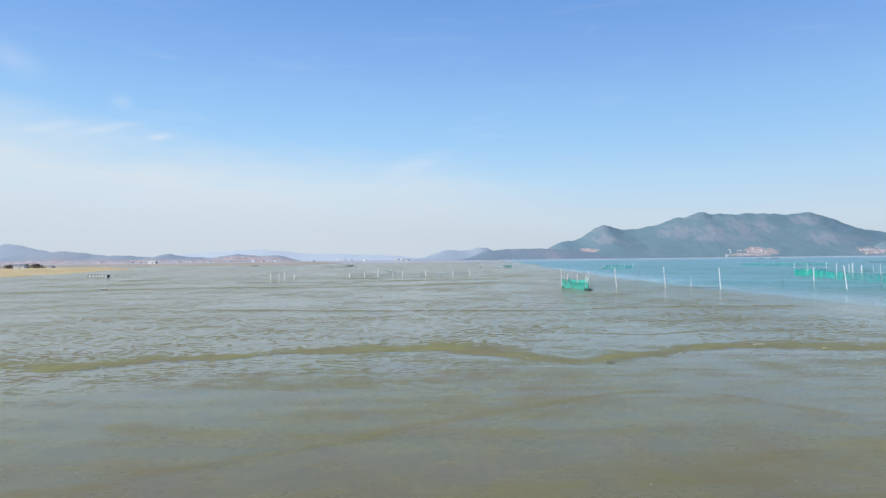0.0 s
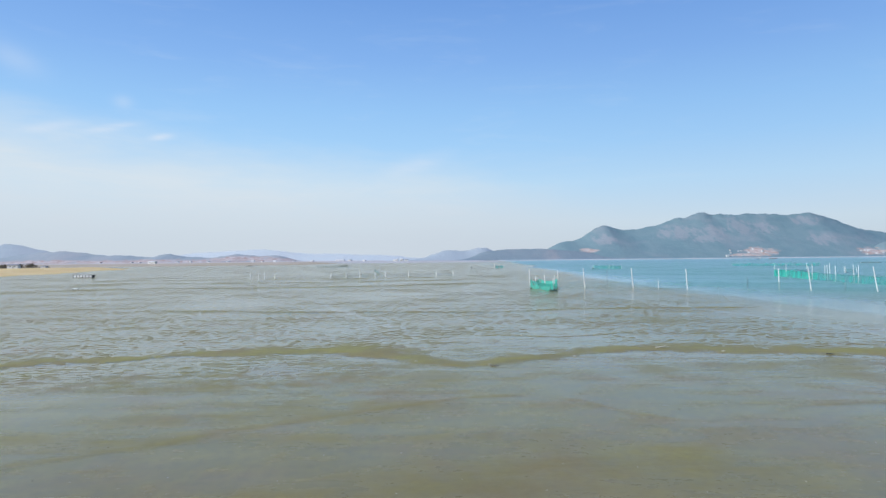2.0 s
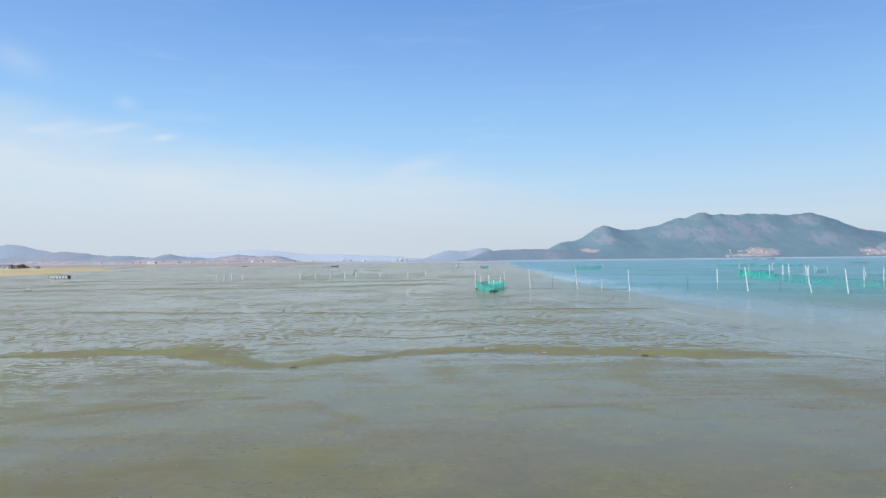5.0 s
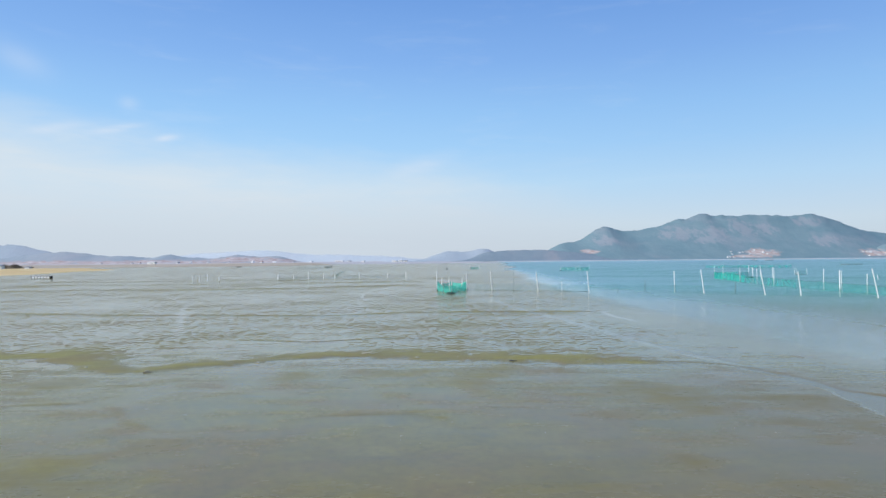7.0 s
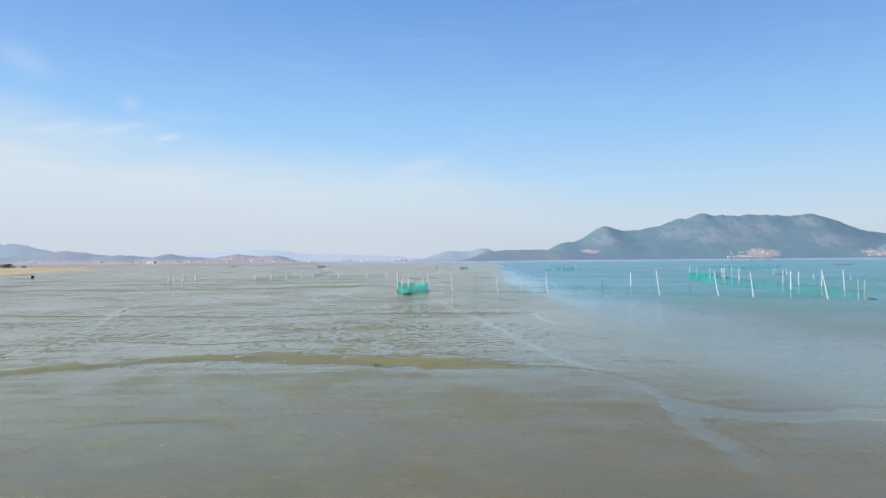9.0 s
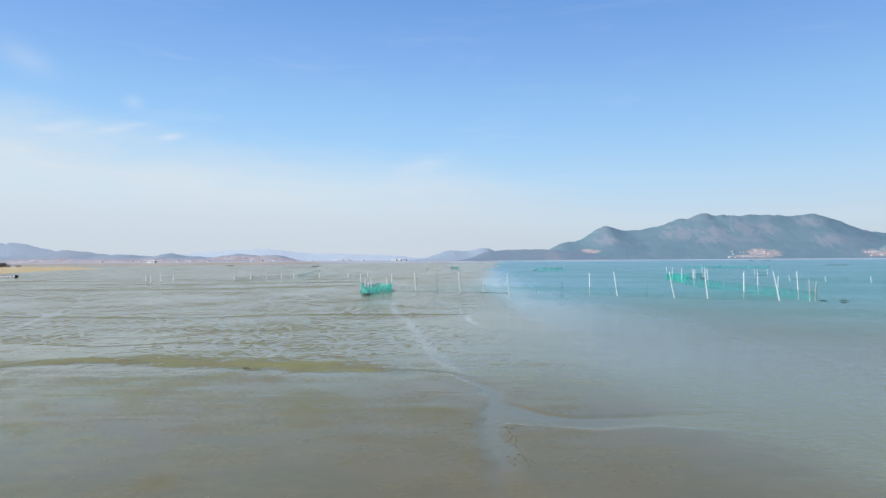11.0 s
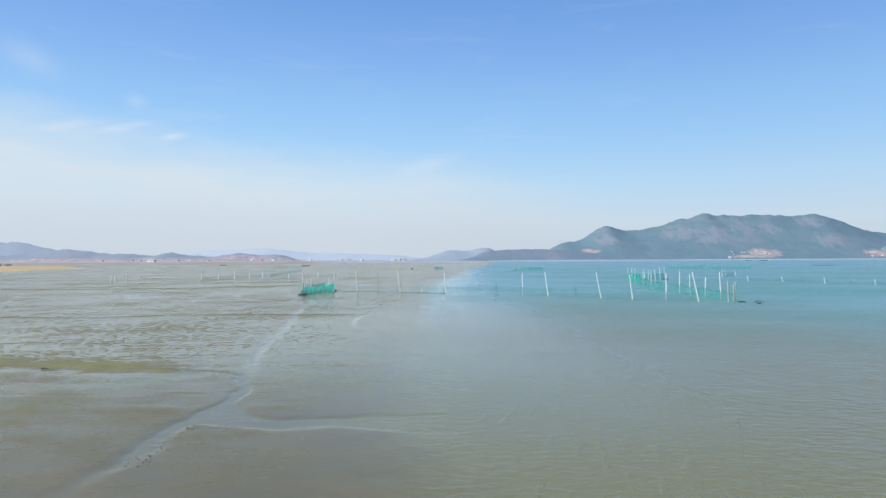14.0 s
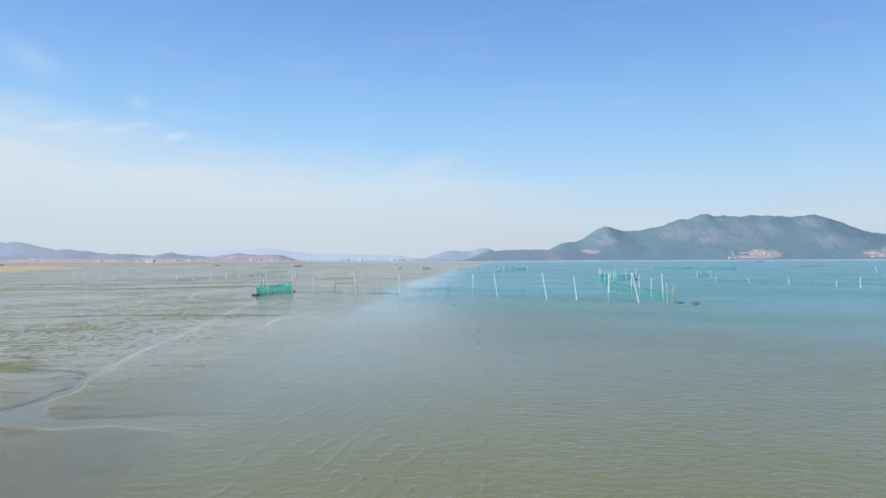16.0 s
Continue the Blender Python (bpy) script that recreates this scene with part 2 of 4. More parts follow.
    rust = n.mix(n.ramp(n.noise(n.scaled(flat, (0.7, 1.0, 1.0)), 0.28, 4.0, 0.65, 0.4), 0.35, 0.65), (0.180, 0.143, 0.055), (0.215, 0.158, 0.060))
    col = n.mix(n.math("MULTIPLY", mouth, 0.8), col, rust)
    near = n.ramp(n.math("ADD", xyz.outputs["Y"], n.math("MULTIPLY", n.math("SUBTRACT", pools, 0.5), 14.0)), 32.0, 20.0)
    col = n.mix(n.math("MULTIPLY", near, 0.45), col, rust)
    # pale sky reflection in the water films, painted into the mud colour
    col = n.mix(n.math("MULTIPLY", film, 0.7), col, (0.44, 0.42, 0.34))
    relief = n.math("ADD", n.math("MULTIPLY", lace, n.math("MULTIPLY", rippled, 0.8)), n.math("ADD", n.math("MULTIPLY", speck, 0.16), n.math("MULTIPLY", fine, 0.05)))
    height = n.math("MULTIPLY", n.math("MAXIMUM", n.ramp(dry, 0, 1, 0.012, 0.075), n.math("MULTIPLY", rippled, 0.06)), drowned)
    normal = n.node("ShaderNodeBump", {"Height": relief, "Distance": height, "Strength": 1.0}).outputs[0]
    rough = n.math("MULTIPLY", n.math("ADD", n.ramp(dry, 0, 1, 0.11, 0.5), n.math("MULTIPLY", seaward, 0.06)), n.ramp(drowned, 0, 1, 0.7, 1.0))
    index = n.math("ADD", n.ramp(dry, 0, 1, 1.355, 1.25), n.math("MULTIPLY", n.math("SUBTRACT", 1.0, dry), n.math("MULTIPLY", rippled, 0.23)))
    index = n.math("SUBTRACT", index, n.math("MULTIPLY", mouth, 0.02))
    index = n.math("ADD", index, n.math("MULTIPLY", film, 0.12))
    mud = n.node("ShaderNodeBsdfPrincipled", {"Base Color": col, "Roughness": rough, "IOR": index, "Normal": normal})
    # the last of the sea runs out over the mud as a thin sheet, the creek has a narrow wet rim
    lap = n.math("ADD", z, n.math("MULTIPLY", n.math("SUBTRACT", mid, 0.5), 0.025))
    lap = n.math("ADD", lap, n.math("MULTIPLY", n.math("SUBTRACT", lace, 0.5), 0.03))
    sheet = n.math("MULTIPLY", n.ramp(lap, 0.046, 0.004), n.ramp(xyz.outputs["X"], 46.0, 57.0))
    sheet = n.math("MAXIMUM", sheet, n.ramp(z, 0.016, 0.001))
    wet = n.node("ShaderNodeMixShader", {0: sheet, 1: mud.outputs[0], 2: water_shader(n, pos)})
    n.node("ShaderNodeOutputMaterial", {"Surface": wet.outputs[0]})
    return m


def spots_mask(n, pos, spots, grain, ragged):
    """Ragged patches on a slope, each at (x, z, half width, half height)."""
    xyz = n.node("ShaderNodeSeparateXYZ", {0: pos})
    worn = n.math("MULTIPLY", n.math("SUBTRACT", n.noise(grain, 0.03, 5.0, 0.75), 0.5), ragged)
    mask = 0.0
    for x, z, a, b in spots:
        u = n.math("DIVIDE", n.math("SUBTRACT", xyz.outputs["X"], x), a)
        v = n.math("DIVIDE", n.math("SUBTRACT", xyz.outputs["Z"], z), b)
        r = n.math("ADD", n.math("ADD", n.math("MULTIPLY", u, u), n.math("MULTIPLY", v, v)), worn)
        mask = n.math("MAXIMUM", mask, n.ramp(r, 1.5, 0.1))
    return mask


def hill_material(name, hazy_wood_a, hazy_wood_b, rock, patch=0.5, bare=(), scree=()):
    """Wooded slopes with paler scrub, and bare earth and scree at the given spots; distance haze is mixed into the
    colours.
    """
    m, n, pos = material(name)
    face = n.scaled(pos, (1, 0.15, 2.0))
    big = n.noise(face, 0.0035, 5.0, 0.6, 0.4)
    fine = n.noise(face, 0.012, 5.0, 0.7)
    col = n.mix(n.ramp(fine, 0.3, 0.7), hazy_wood_a, hazy_wood_b)
    col = n.mix(n.math("MULTIPLY", n.ramp(big, 0.47, 0.66), patch), col, rock)
    if scree:
        col = n.mix(n.math("MULTIPLY", spots_mask(n, pos, scree, n.scaled(pos, (1.0, 0.3, 0.7)), 8.0), 0.55), col, rock)
    if bare:
        streaks = n.scaled(pos, (0.7, 0.3, 3.0))
        earth = n.mix(n.ramp(n.noise(streaks, 0.06, 4.0, 0.7), 0.42, 0.58), (0.47, 0.335, 0.29), (0.66, 0.57, 0.54))
        col = n.mix(n.math("MULTIPLY", spots_mask(n, pos, bare, streaks, 5.5), 0.85), col, earth)
    finish(n, Base_Color=col, Roughness=0.9, Specular_IOR_Level=0.1, Normal=bumped(n, fine, 8.0))
    return m


def net_material(name, a, b, cover):
    """Knotted netting: threads with open meshes between them."""
    m, n, pos = material(name)
    patch = n.noise(n.scaled(pos, (1, 1, 0.6)), 0.55, 4.0, 0.65)
    grain = n.noise(n.scaled(pos, (1, 1, 2.5)), 7.0, 2.0, 0.6)
    col = n.mix(patch, a, b)
    thick = n.math("ADD", n.ramp(patch, 0.32, 0.66, cover * 0.5, cover * 1.3), n.math("MULTIPLY", n.math("SUBTRACT", grain, 0.5), cover * 0.5), clamp=True)
    diff = n.node("ShaderNodeBsdfDiffuse", {"Color": col})
    trans = n.node("ShaderNodeBsdfTranslucent", {"Color": col})
    cloth = n.node("ShaderNodeMixShader", {0: 0.4, 1: diff.outputs[0], 2: trans.outputs[0]})
    hole = n.node("ShaderNodeBsdfTransparent")
    both = n.node("ShaderNodeMixShader", {0: thick, 1: hole.outputs[0], 2: cloth.outputs[0]})
    n.node("ShaderNodeOutputMaterial", {"Surface": both.outputs[0]})
    return m


def stake_material():
    """White plastic pipe, fouled grey-green below the tide mark."""
    m, n, pos = material("sea_stake")
    z = n.node("ShaderNodeSeparateXYZ", {0: pos}).outputs["Z"]
    big = n.noise(pos, 0.35, 3.0, 0.6)
    fine = n.noise(pos, 9.0, 3.0, 0.6)
    clean = n.mix(fine, (0.90, 0.90, 0.88), (0.80, 0.81, 0.79))
    weed = n.mix(fine, (0.30, 0.42, 0.40), (0.42, 0.52, 0.49))
    tide = n.math("ADD", z, n.math("MULTIPLY", n.math("SUBTRACT", big, 0.5), 2.4))
    col = n.mix(n.ramp(tide, 1.75, 1.35), clean, weed)
    finish(n, Base_Color=col, Roughness=0.45, Normal=bumped(n, fine, 0.004))
    return m


MUD = mud_material()
WATER = water_material()
GREEN_NET = net_material("green_net", (0.05, 0.56, 0.42), (0.10, 0.72, 0.57), 0.68)
TEAL_NET = net_material("teal_net", (0.04, 0.44, 0.38), (0.07, 0.60, 0.50), 0.42)
PALE_NET = net_material("pale_net", (0.10, 0.34, 0.31), (0.12, 0.42, 0.38), 0.15)
SEA_NET = net_material("sea_net", (0.03, 0.46, 0.37), (0.06, 0.60, 0.49), 0.29)
DARK_NET = simple("dark_net", (0.03, 0.075, 0.065), (0.05, 0.12, 0.095), 2.0, 0.8)
WHITE_STAKE = simple("white_stake", (0.92, 0.92, 0.90), (0.82, 0.83, 0.81), 0.8, 0.45)
SEA_STAKE = stake_material()
SEA_FLOAT = simple("sea_float", (0.26, 0.40, 0.39), (0.34, 0.46, 0.45), 0.8, 0.6)
DARK_STAKE = simple("dark_stake", (0.24, 0.30, 0.31), (0.17, 0.22, 0.23), 1.2, 0.7)
BAMBOO = simple("bamboo", (0.62, 0.60, 0.50), (0.46, 0.44, 0.34), 1.2, 0.6)
ROPE = simple("rope", (0.07, 0.10, 0.08), (0.04, 0.06, 0.05), 2.0, 0.9)
SAND = simple("sand", (0.70, 0.50, 0.21), (0.79, 0.61, 0.33), 0.05, 0.9, relief=0.02)
# pale because the haze at the head of the bay is put into its colour
HAZY_SHORE = simple("hazy_shore", (0.50, 0.485, 0.48), (0.56, 0.55, 0.55), 0.01, 0.9, relief=0.02)
PALE_SAND = simple("pale_sand", (0.72, 0.70, 0.68), (0.62, 0.61, 0.60), 0.01, 0.9, relief=0.02)
MARSH = simple("marsh", (0.46, 0.38, 0.27), (0.55, 0.46, 0.36), 0.012, 0.9, relief=0.05)
RED_EARTH = simple("red_earth", (0.61, 0.54, 0.51), (0.54, 0.50, 0.49), 0.008, 0.9, relief=0.05)
WHITE_WALL = simple("white_wall", (0.84, 0.84, 0.83), (0.74, 0.74, 0.73), 0.3, 0.7)
GREY_ROOF = simple("grey_roof", (0.25, 0.27, 0.30), (0.32, 0.33, 0.35), 0.3, 0.6)
PALE_ROOF = simple("pale_roof", (0.72, 0.72, 0.72), (0.62, 0.63, 0.65), 0.3, 0.6)
RED_ROOF = simple("red_roof", (0.42, 0.22, 0.17), (0.36, 0.20, 0.16), 0.3, 0.6)
DARK_GLASS = simple("dark_glass", (0.05, 0.06, 0.07), (0.07, 0.08, 0.09), 0.5, 0.2)
FOAM_WHITE = simple("foam_white", (0.95, 0.95, 0.93), (0.90, 0.90, 0.88), 1.0, 0.6)
BLACK_TAR = simple("black_tar", (0.02, 0.02, 0.022), (0.035, 0.035, 0.035), 1.5, 0.6)
WEATHERED = simple("weathered_wood", (0.28, 0.25, 0.20), (0.20, 0.18, 0.15), 1.5, 0.8)
HULL_BLUE = simple("hull_blue", (0.10, 0.16, 0.22), (0.14, 0.20, 0.25), 0.5, 0.5)
HULL_RED = simple("hull_red", (0.26, 0.14, 0.13), (0.20, 0.13, 0.13), 0.5, 0.6)
LEAF = simple("dark_pine_leaf", (0.125, 0.11, 0.075), (0.185, 0.16, 0.115), 0.4, 0.8)
BARK = simple("bark", (0.13, 0.10, 0.075), (0.09, 0.07, 0.055), 1.0, 0.9)


# ---- geometry helpers ----
def mesh_object(name, verts, faces, mat, parent=None, smooth=True):
    me = bpy.data.meshes.new(name)
    me.from_pydata([tuple(map(float, v)) for v in verts], [], faces)
    me.materials.append(mat)
    if smooth:
        me.polygons.foreach_set("use_smooth", [True] * len(me.polygons))
    me.update()
    ob = new(name, me)
    ob.parent = parent
    return ob


def part(name, bm, mat, parent, label=""):
    me = bpy.data.meshes.new(name)
    bm.to_mesh(me)
    bm.free()
    me.materials.append(mat)
    ob = new(name, me)
    ob.parent = parent
    if label:
        tagged(ob, label)
    return ob


def grid_mesh(name, xs, ys, heights, mat, parent=None):
    """A sheet over the grid xs, ys; heights has shape (len(ys), len(xs))."""
    nx, ny = len(xs), len(ys)
    co = np.empty((ny, nx, 3), np.float32)
    co[..., 0], co[..., 1], co[..., 2] = xs[None, :], ys[:, None], heights
    i = np.arange((ny - 1) * nx).reshape(ny - 1, nx)[:, :-1]
    quads = np.stack((i, i + 1, i + nx + 1, i + nx), -1).reshape(-1, 4).astype(np.int32)
    me = bpy.data.meshes.new(name)
    me.vertices.add(nx * ny)
    me.vertices.foreach_set("co", co.ravel())
    me.loops.add(quads.size)
    me.loops.foreach_set("vertex_index", quads.ravel())
    me.polygons.add(len(quads))
    me.polygons.foreach_set("loop_start", np.arange(0, quads.size, 4, dtype=np.int32))
    me.polygons.foreach_set("use_smooth", np.ones(len(quads), bool))
    me.update(calc_edges=True)
    me.validate()
    me.materials.append(mat)
    ob = new(name, me)
    ob.parent = parent
    return ob


def lattice(x, y, seed=0):
    """Smooth noise from 0 to 1 with cells of one metre."""
    xi, yi = np.floor(x).astype(np.int64), np.floor(y).astype(np.int64)
    fx, fy = x - xi, y - yi
    fx, fy = fx * fx * (3 - 2 * fx), fy * fy * (3 - 2 * fy)

    def corner(a, b):
        k = (a * 374761393 + b * 668265263 + seed * 974634721) & 0xFFFFFFFF
        k = ((k ^ (k >> 13)) * 1274126177) & 0xFFFFFFFF
        return ((k ^ (k >> 16)) & 0xFFFF) / 65535.0

    top = corner(xi, yi) * (1 - fx) + corner(xi + 1, yi) * fx
    low = corner(xi, yi + 1) * (1 - fx) + corner(xi + 1, yi + 1) * fx
    return top * (1 - fy) + low * fy


def rough_noise(x, y, size, octaves=4, seed=0):
    total, amp, norm = 0.0, 1.0, 0.0
    for k in range(octaves):
        total = total + amp * lattice(x / size * 2 ** k, y / size * 2 ** k, seed + k)
        norm += amp
        amp *= 0.5
    return total / norm


def smooth01(v):
    v = np.clip(v, 0, 1)
    return v * v * (3 - 2 * v)


def away(x, y, line):
    """Distance of each point from a bent line, how far along it (0 to 1) its nearest spot lies, and on which side the point is."""
    pts = rounded(line)
    best, along, behind = np.full(x.shape, 1e9), np.zeros(x.shape), np.zeros(x.shape)
    n = len(pts) - 1
    for k in range(n):
        d = pts[k + 1] - pts[k]
        s = np.clip(((x - pts[k, 0]) * d[0] + (y - pts[k, 1]) * d[1]) / max(d @ d, 1e-9), 0, 1)
        r = np.hypot(x - pts[k, 0] - s * d[0], y - pts[k, 1] - s * d[1])
        near = r < best
        best, along = np.where(near, r, best), np.where(near, (k + s) / n, along)
        behind = np.where(near, (y - pts[k, 1]) * d[0] - (x - pts[k, 0]) * d[1], behind)
    return best, along, behind


# ---- the flat: one sheet of ground to the horizon ----
def stepped(parts):
    out = [parts[0][0]]
    for start, stop, step in parts:
        count = max(1, int(round((stop - start) / step)))
        out += list(start + (stop - start) * (np.arange(count) + 1) / count)
    return np.array(out)


def grown(start, stop, step, rate):
    out, v = [], start
    while v < stop:
        step *= rate
        v += step
        out.append(min(v, stop))
    return np.array(out)


RIDGES = [  # line, height, half width
    ([(-60, 40), (-30.5, 45.8), (-27.3, 44.5), (-24.4, 44.0), (-22.5, 45.5), (-19.4, 46.7), (-15.7, 47.1), (-12.4, 48.7), (-8.6, 49.6), (-5.0, 50.7),
      (-0.8, 50.6), (2.3, 48.8), (4.3, 47.0), (6.1, 45.2), (7.8, 43.3), (9.2, 44.0), (11.4, 45.4), (13.5, 46.3), (15.5, 47.5), (18.4, 49.1), (21.5, 50.1),
      (23.5, 50.7), (25.5, 50.0), (27.6, 48.5), (29.9, 48.8), (33.4, 48.1), (36.3, 47.3), (40.3, 47.0), (43.0, 45.7), (46.2, 45.2)], 0.072, 2.0),
    ([(-14, 22.3), (-11.3, 22.9), (-9.5, 24.4), (-7.8, 25.0), (-6.2, 26.0), (-3.6, 27.4), (-1.7, 29.5), (0.7, 30.4), (2.4, 31.8), (4.1, 32.8), (6.0, 33.7),
      (7.9, 34.8), (10.0, 35.3), (12.1, 35.2), (13.5, 33.8), (14.7, 31.9), (16.0, 31.0), (17.2, 30.2), (19.2, 30.7), (21.2, 31.2), (23.2, 32.6), (25.2, 32.7),
      (27.4, 33.0), (28.5, 32.3), (29.3, 30.9), (30.2, 30.5), (31.2, 31.1), (33.7, 30.4)], 0.019, 0.42),
    ([(-36, 91), (-27, 88.4), (-7, 84.5), (2, 84.0), (13, 82.6), (19.3, 84.5), (23.3, 86.0), (29, 86.7), (37, 86.3), (50, 85.5)], 0.085, 0.7),
    ([(-120, 140), (-97, 145), (-87, 150), (-78.7, 158), (-66, 161), (-50, 160), (-28.5, 158), (4.4, 168), (15, 174), (32, 171)], 0.12, 1.3),
    ([(-121, 178), (-105, 193), (-90, 198), (-44, 192), (-10, 199), (24, 204)], 0.12, 1.6),
    ([(6, 60.5), (14.5, 58.2), (17.7, 57.3), (20.3, 58.6), (23.9, 60.2), (29.1, 58.8), (36, 59.5)], 0.04, 0.55),
    ([(-150, 235), (-60, 225), (20, 235), (62, 245)], 0.08, 2.4),
]
CHANNELS = [  # line, half width and depth at both ends
    ([(36.5, 112), (38.0, 99), (39.2, 91), (40.9, 81.5), (42.6, 73.5), (43.8, 66), (44.6, 59), (45.6, 53.5), (46.8, 48.5), (47.8, 44.8), (48.5, 42.5)],
     0.30, 0.34, 0.012, 0.034),
    ([(33, 48.6), (39, 47.4), (43, 46.4), (46.2, 45.5), (47.8, 44.2)], 0.07, 0.14, 0.03, 0.06),
]
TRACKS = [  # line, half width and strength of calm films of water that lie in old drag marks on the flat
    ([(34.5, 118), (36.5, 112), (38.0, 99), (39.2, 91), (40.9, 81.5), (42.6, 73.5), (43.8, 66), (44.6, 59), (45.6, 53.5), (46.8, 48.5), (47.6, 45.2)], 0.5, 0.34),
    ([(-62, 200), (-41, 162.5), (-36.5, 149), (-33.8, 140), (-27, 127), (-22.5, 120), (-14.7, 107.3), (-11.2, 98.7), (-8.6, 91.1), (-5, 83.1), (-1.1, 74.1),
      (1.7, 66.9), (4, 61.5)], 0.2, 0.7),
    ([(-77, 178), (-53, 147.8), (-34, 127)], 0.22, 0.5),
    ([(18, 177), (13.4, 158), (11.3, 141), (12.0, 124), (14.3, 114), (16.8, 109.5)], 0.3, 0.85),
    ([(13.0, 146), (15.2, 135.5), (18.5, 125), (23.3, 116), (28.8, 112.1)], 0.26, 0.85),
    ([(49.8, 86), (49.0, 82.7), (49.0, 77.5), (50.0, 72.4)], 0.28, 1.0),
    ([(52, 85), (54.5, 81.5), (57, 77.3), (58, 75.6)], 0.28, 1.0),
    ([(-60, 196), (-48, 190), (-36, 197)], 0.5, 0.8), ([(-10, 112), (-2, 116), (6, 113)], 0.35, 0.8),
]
# the creek that winds out of the mud, with its pool, its arm to the sea and the drowned hollow below
CREEK = [(47.2, 44.9), (48.2, 43.4), (48.9, 41.9), (49.5, 40.4), (49.5, 38.7), (49.7, 37.2), (50.2, 36.2), (51.1, 35.1), (52.4, 34.2), (53.8, 34.2), (55.4, 34.4),
         (58, 34.6), (64, 34.6), (64, 32.0), (58.4, 32.4), (56.2, 33.2), (54.7, 33.0), (53.2, 32.4), (51.5, 32.9), (50.3, 33.3), (49.3, 33.1), (48.95, 31.9),
         (49.2, 30.9), (49.45, 29.8), (49.3, 28.4), (49.0, 26.6), (48.6, 24.2), (48.0, 24.2), (48.2, 26.6), (48.4, 28.8), (48.25, 31.0), (48.2, 32.6), (48.5, 34.5), (48.6, 35.8), (48.95, 37.3),
         (48.75, 39.0), (48.65, 40.6), (48.1, 42.0), (47.5, 43.5), (47.0, 44.6)]


def rounded(line, closed=False, times=2):
    """The line with its bends cut round."""
    pts = np.array(line, float)
    for _ in range(times):
        a, b = (pts, np.roll(pts, -1, 0)) if closed else (pts[:-1], pts[1:])
        cut = np.stack((a * 0.75 + b * 0.25, a * 0.25 + b * 0.75), 1).reshape(-1, 2)
        pts = cut if closed else np.concatenate((pts[:1], cut, pts[-1:]))
    return pts


def inside(x, y, outline):
    """How far each point lies inside an outline (negative: outside)."""
    pts = rounded(outline, True, 1)
    gap, odd = np.full(x.shape, 1e9), np.zeros(x.shape, bool)
    for a, b in zip(pts, np.roll(pts, -1, 0)):
        d = b - a
        s = np.clip(((x - a[0]) * d[0] + (y - a[1]) * d[1]) / max(d @ d, 1e-9), 0, 1)
        gap = np.minimum(gap, np.hypot(x - a[0] - s * d[0], y - a[1] - s * d[1]))
        if a[1] != b[1]:
            odd ^= ((a[1] > y) != (b[1] > y)) & (x < (b[0] - a[0]) * (y - a[1]) / (b[1] - a[1]) + a[0])
    return np.where(odd, gap, -gap)


def shore(y):
    """Where the mud ends and the sea begins."""
    line = np.interp(y, (0, 30, 60, 90, 128, 165, 200, 260, 340, 415, 860, 5000), (60.5, 60, 58, 57, 57, 56.5, 57.5, 62, 67.5, 75, 112, 440))
    return line + 0.5 * np.sin(y * 0.11) + 0.35 * np.sin(y * 0.29 + 1)


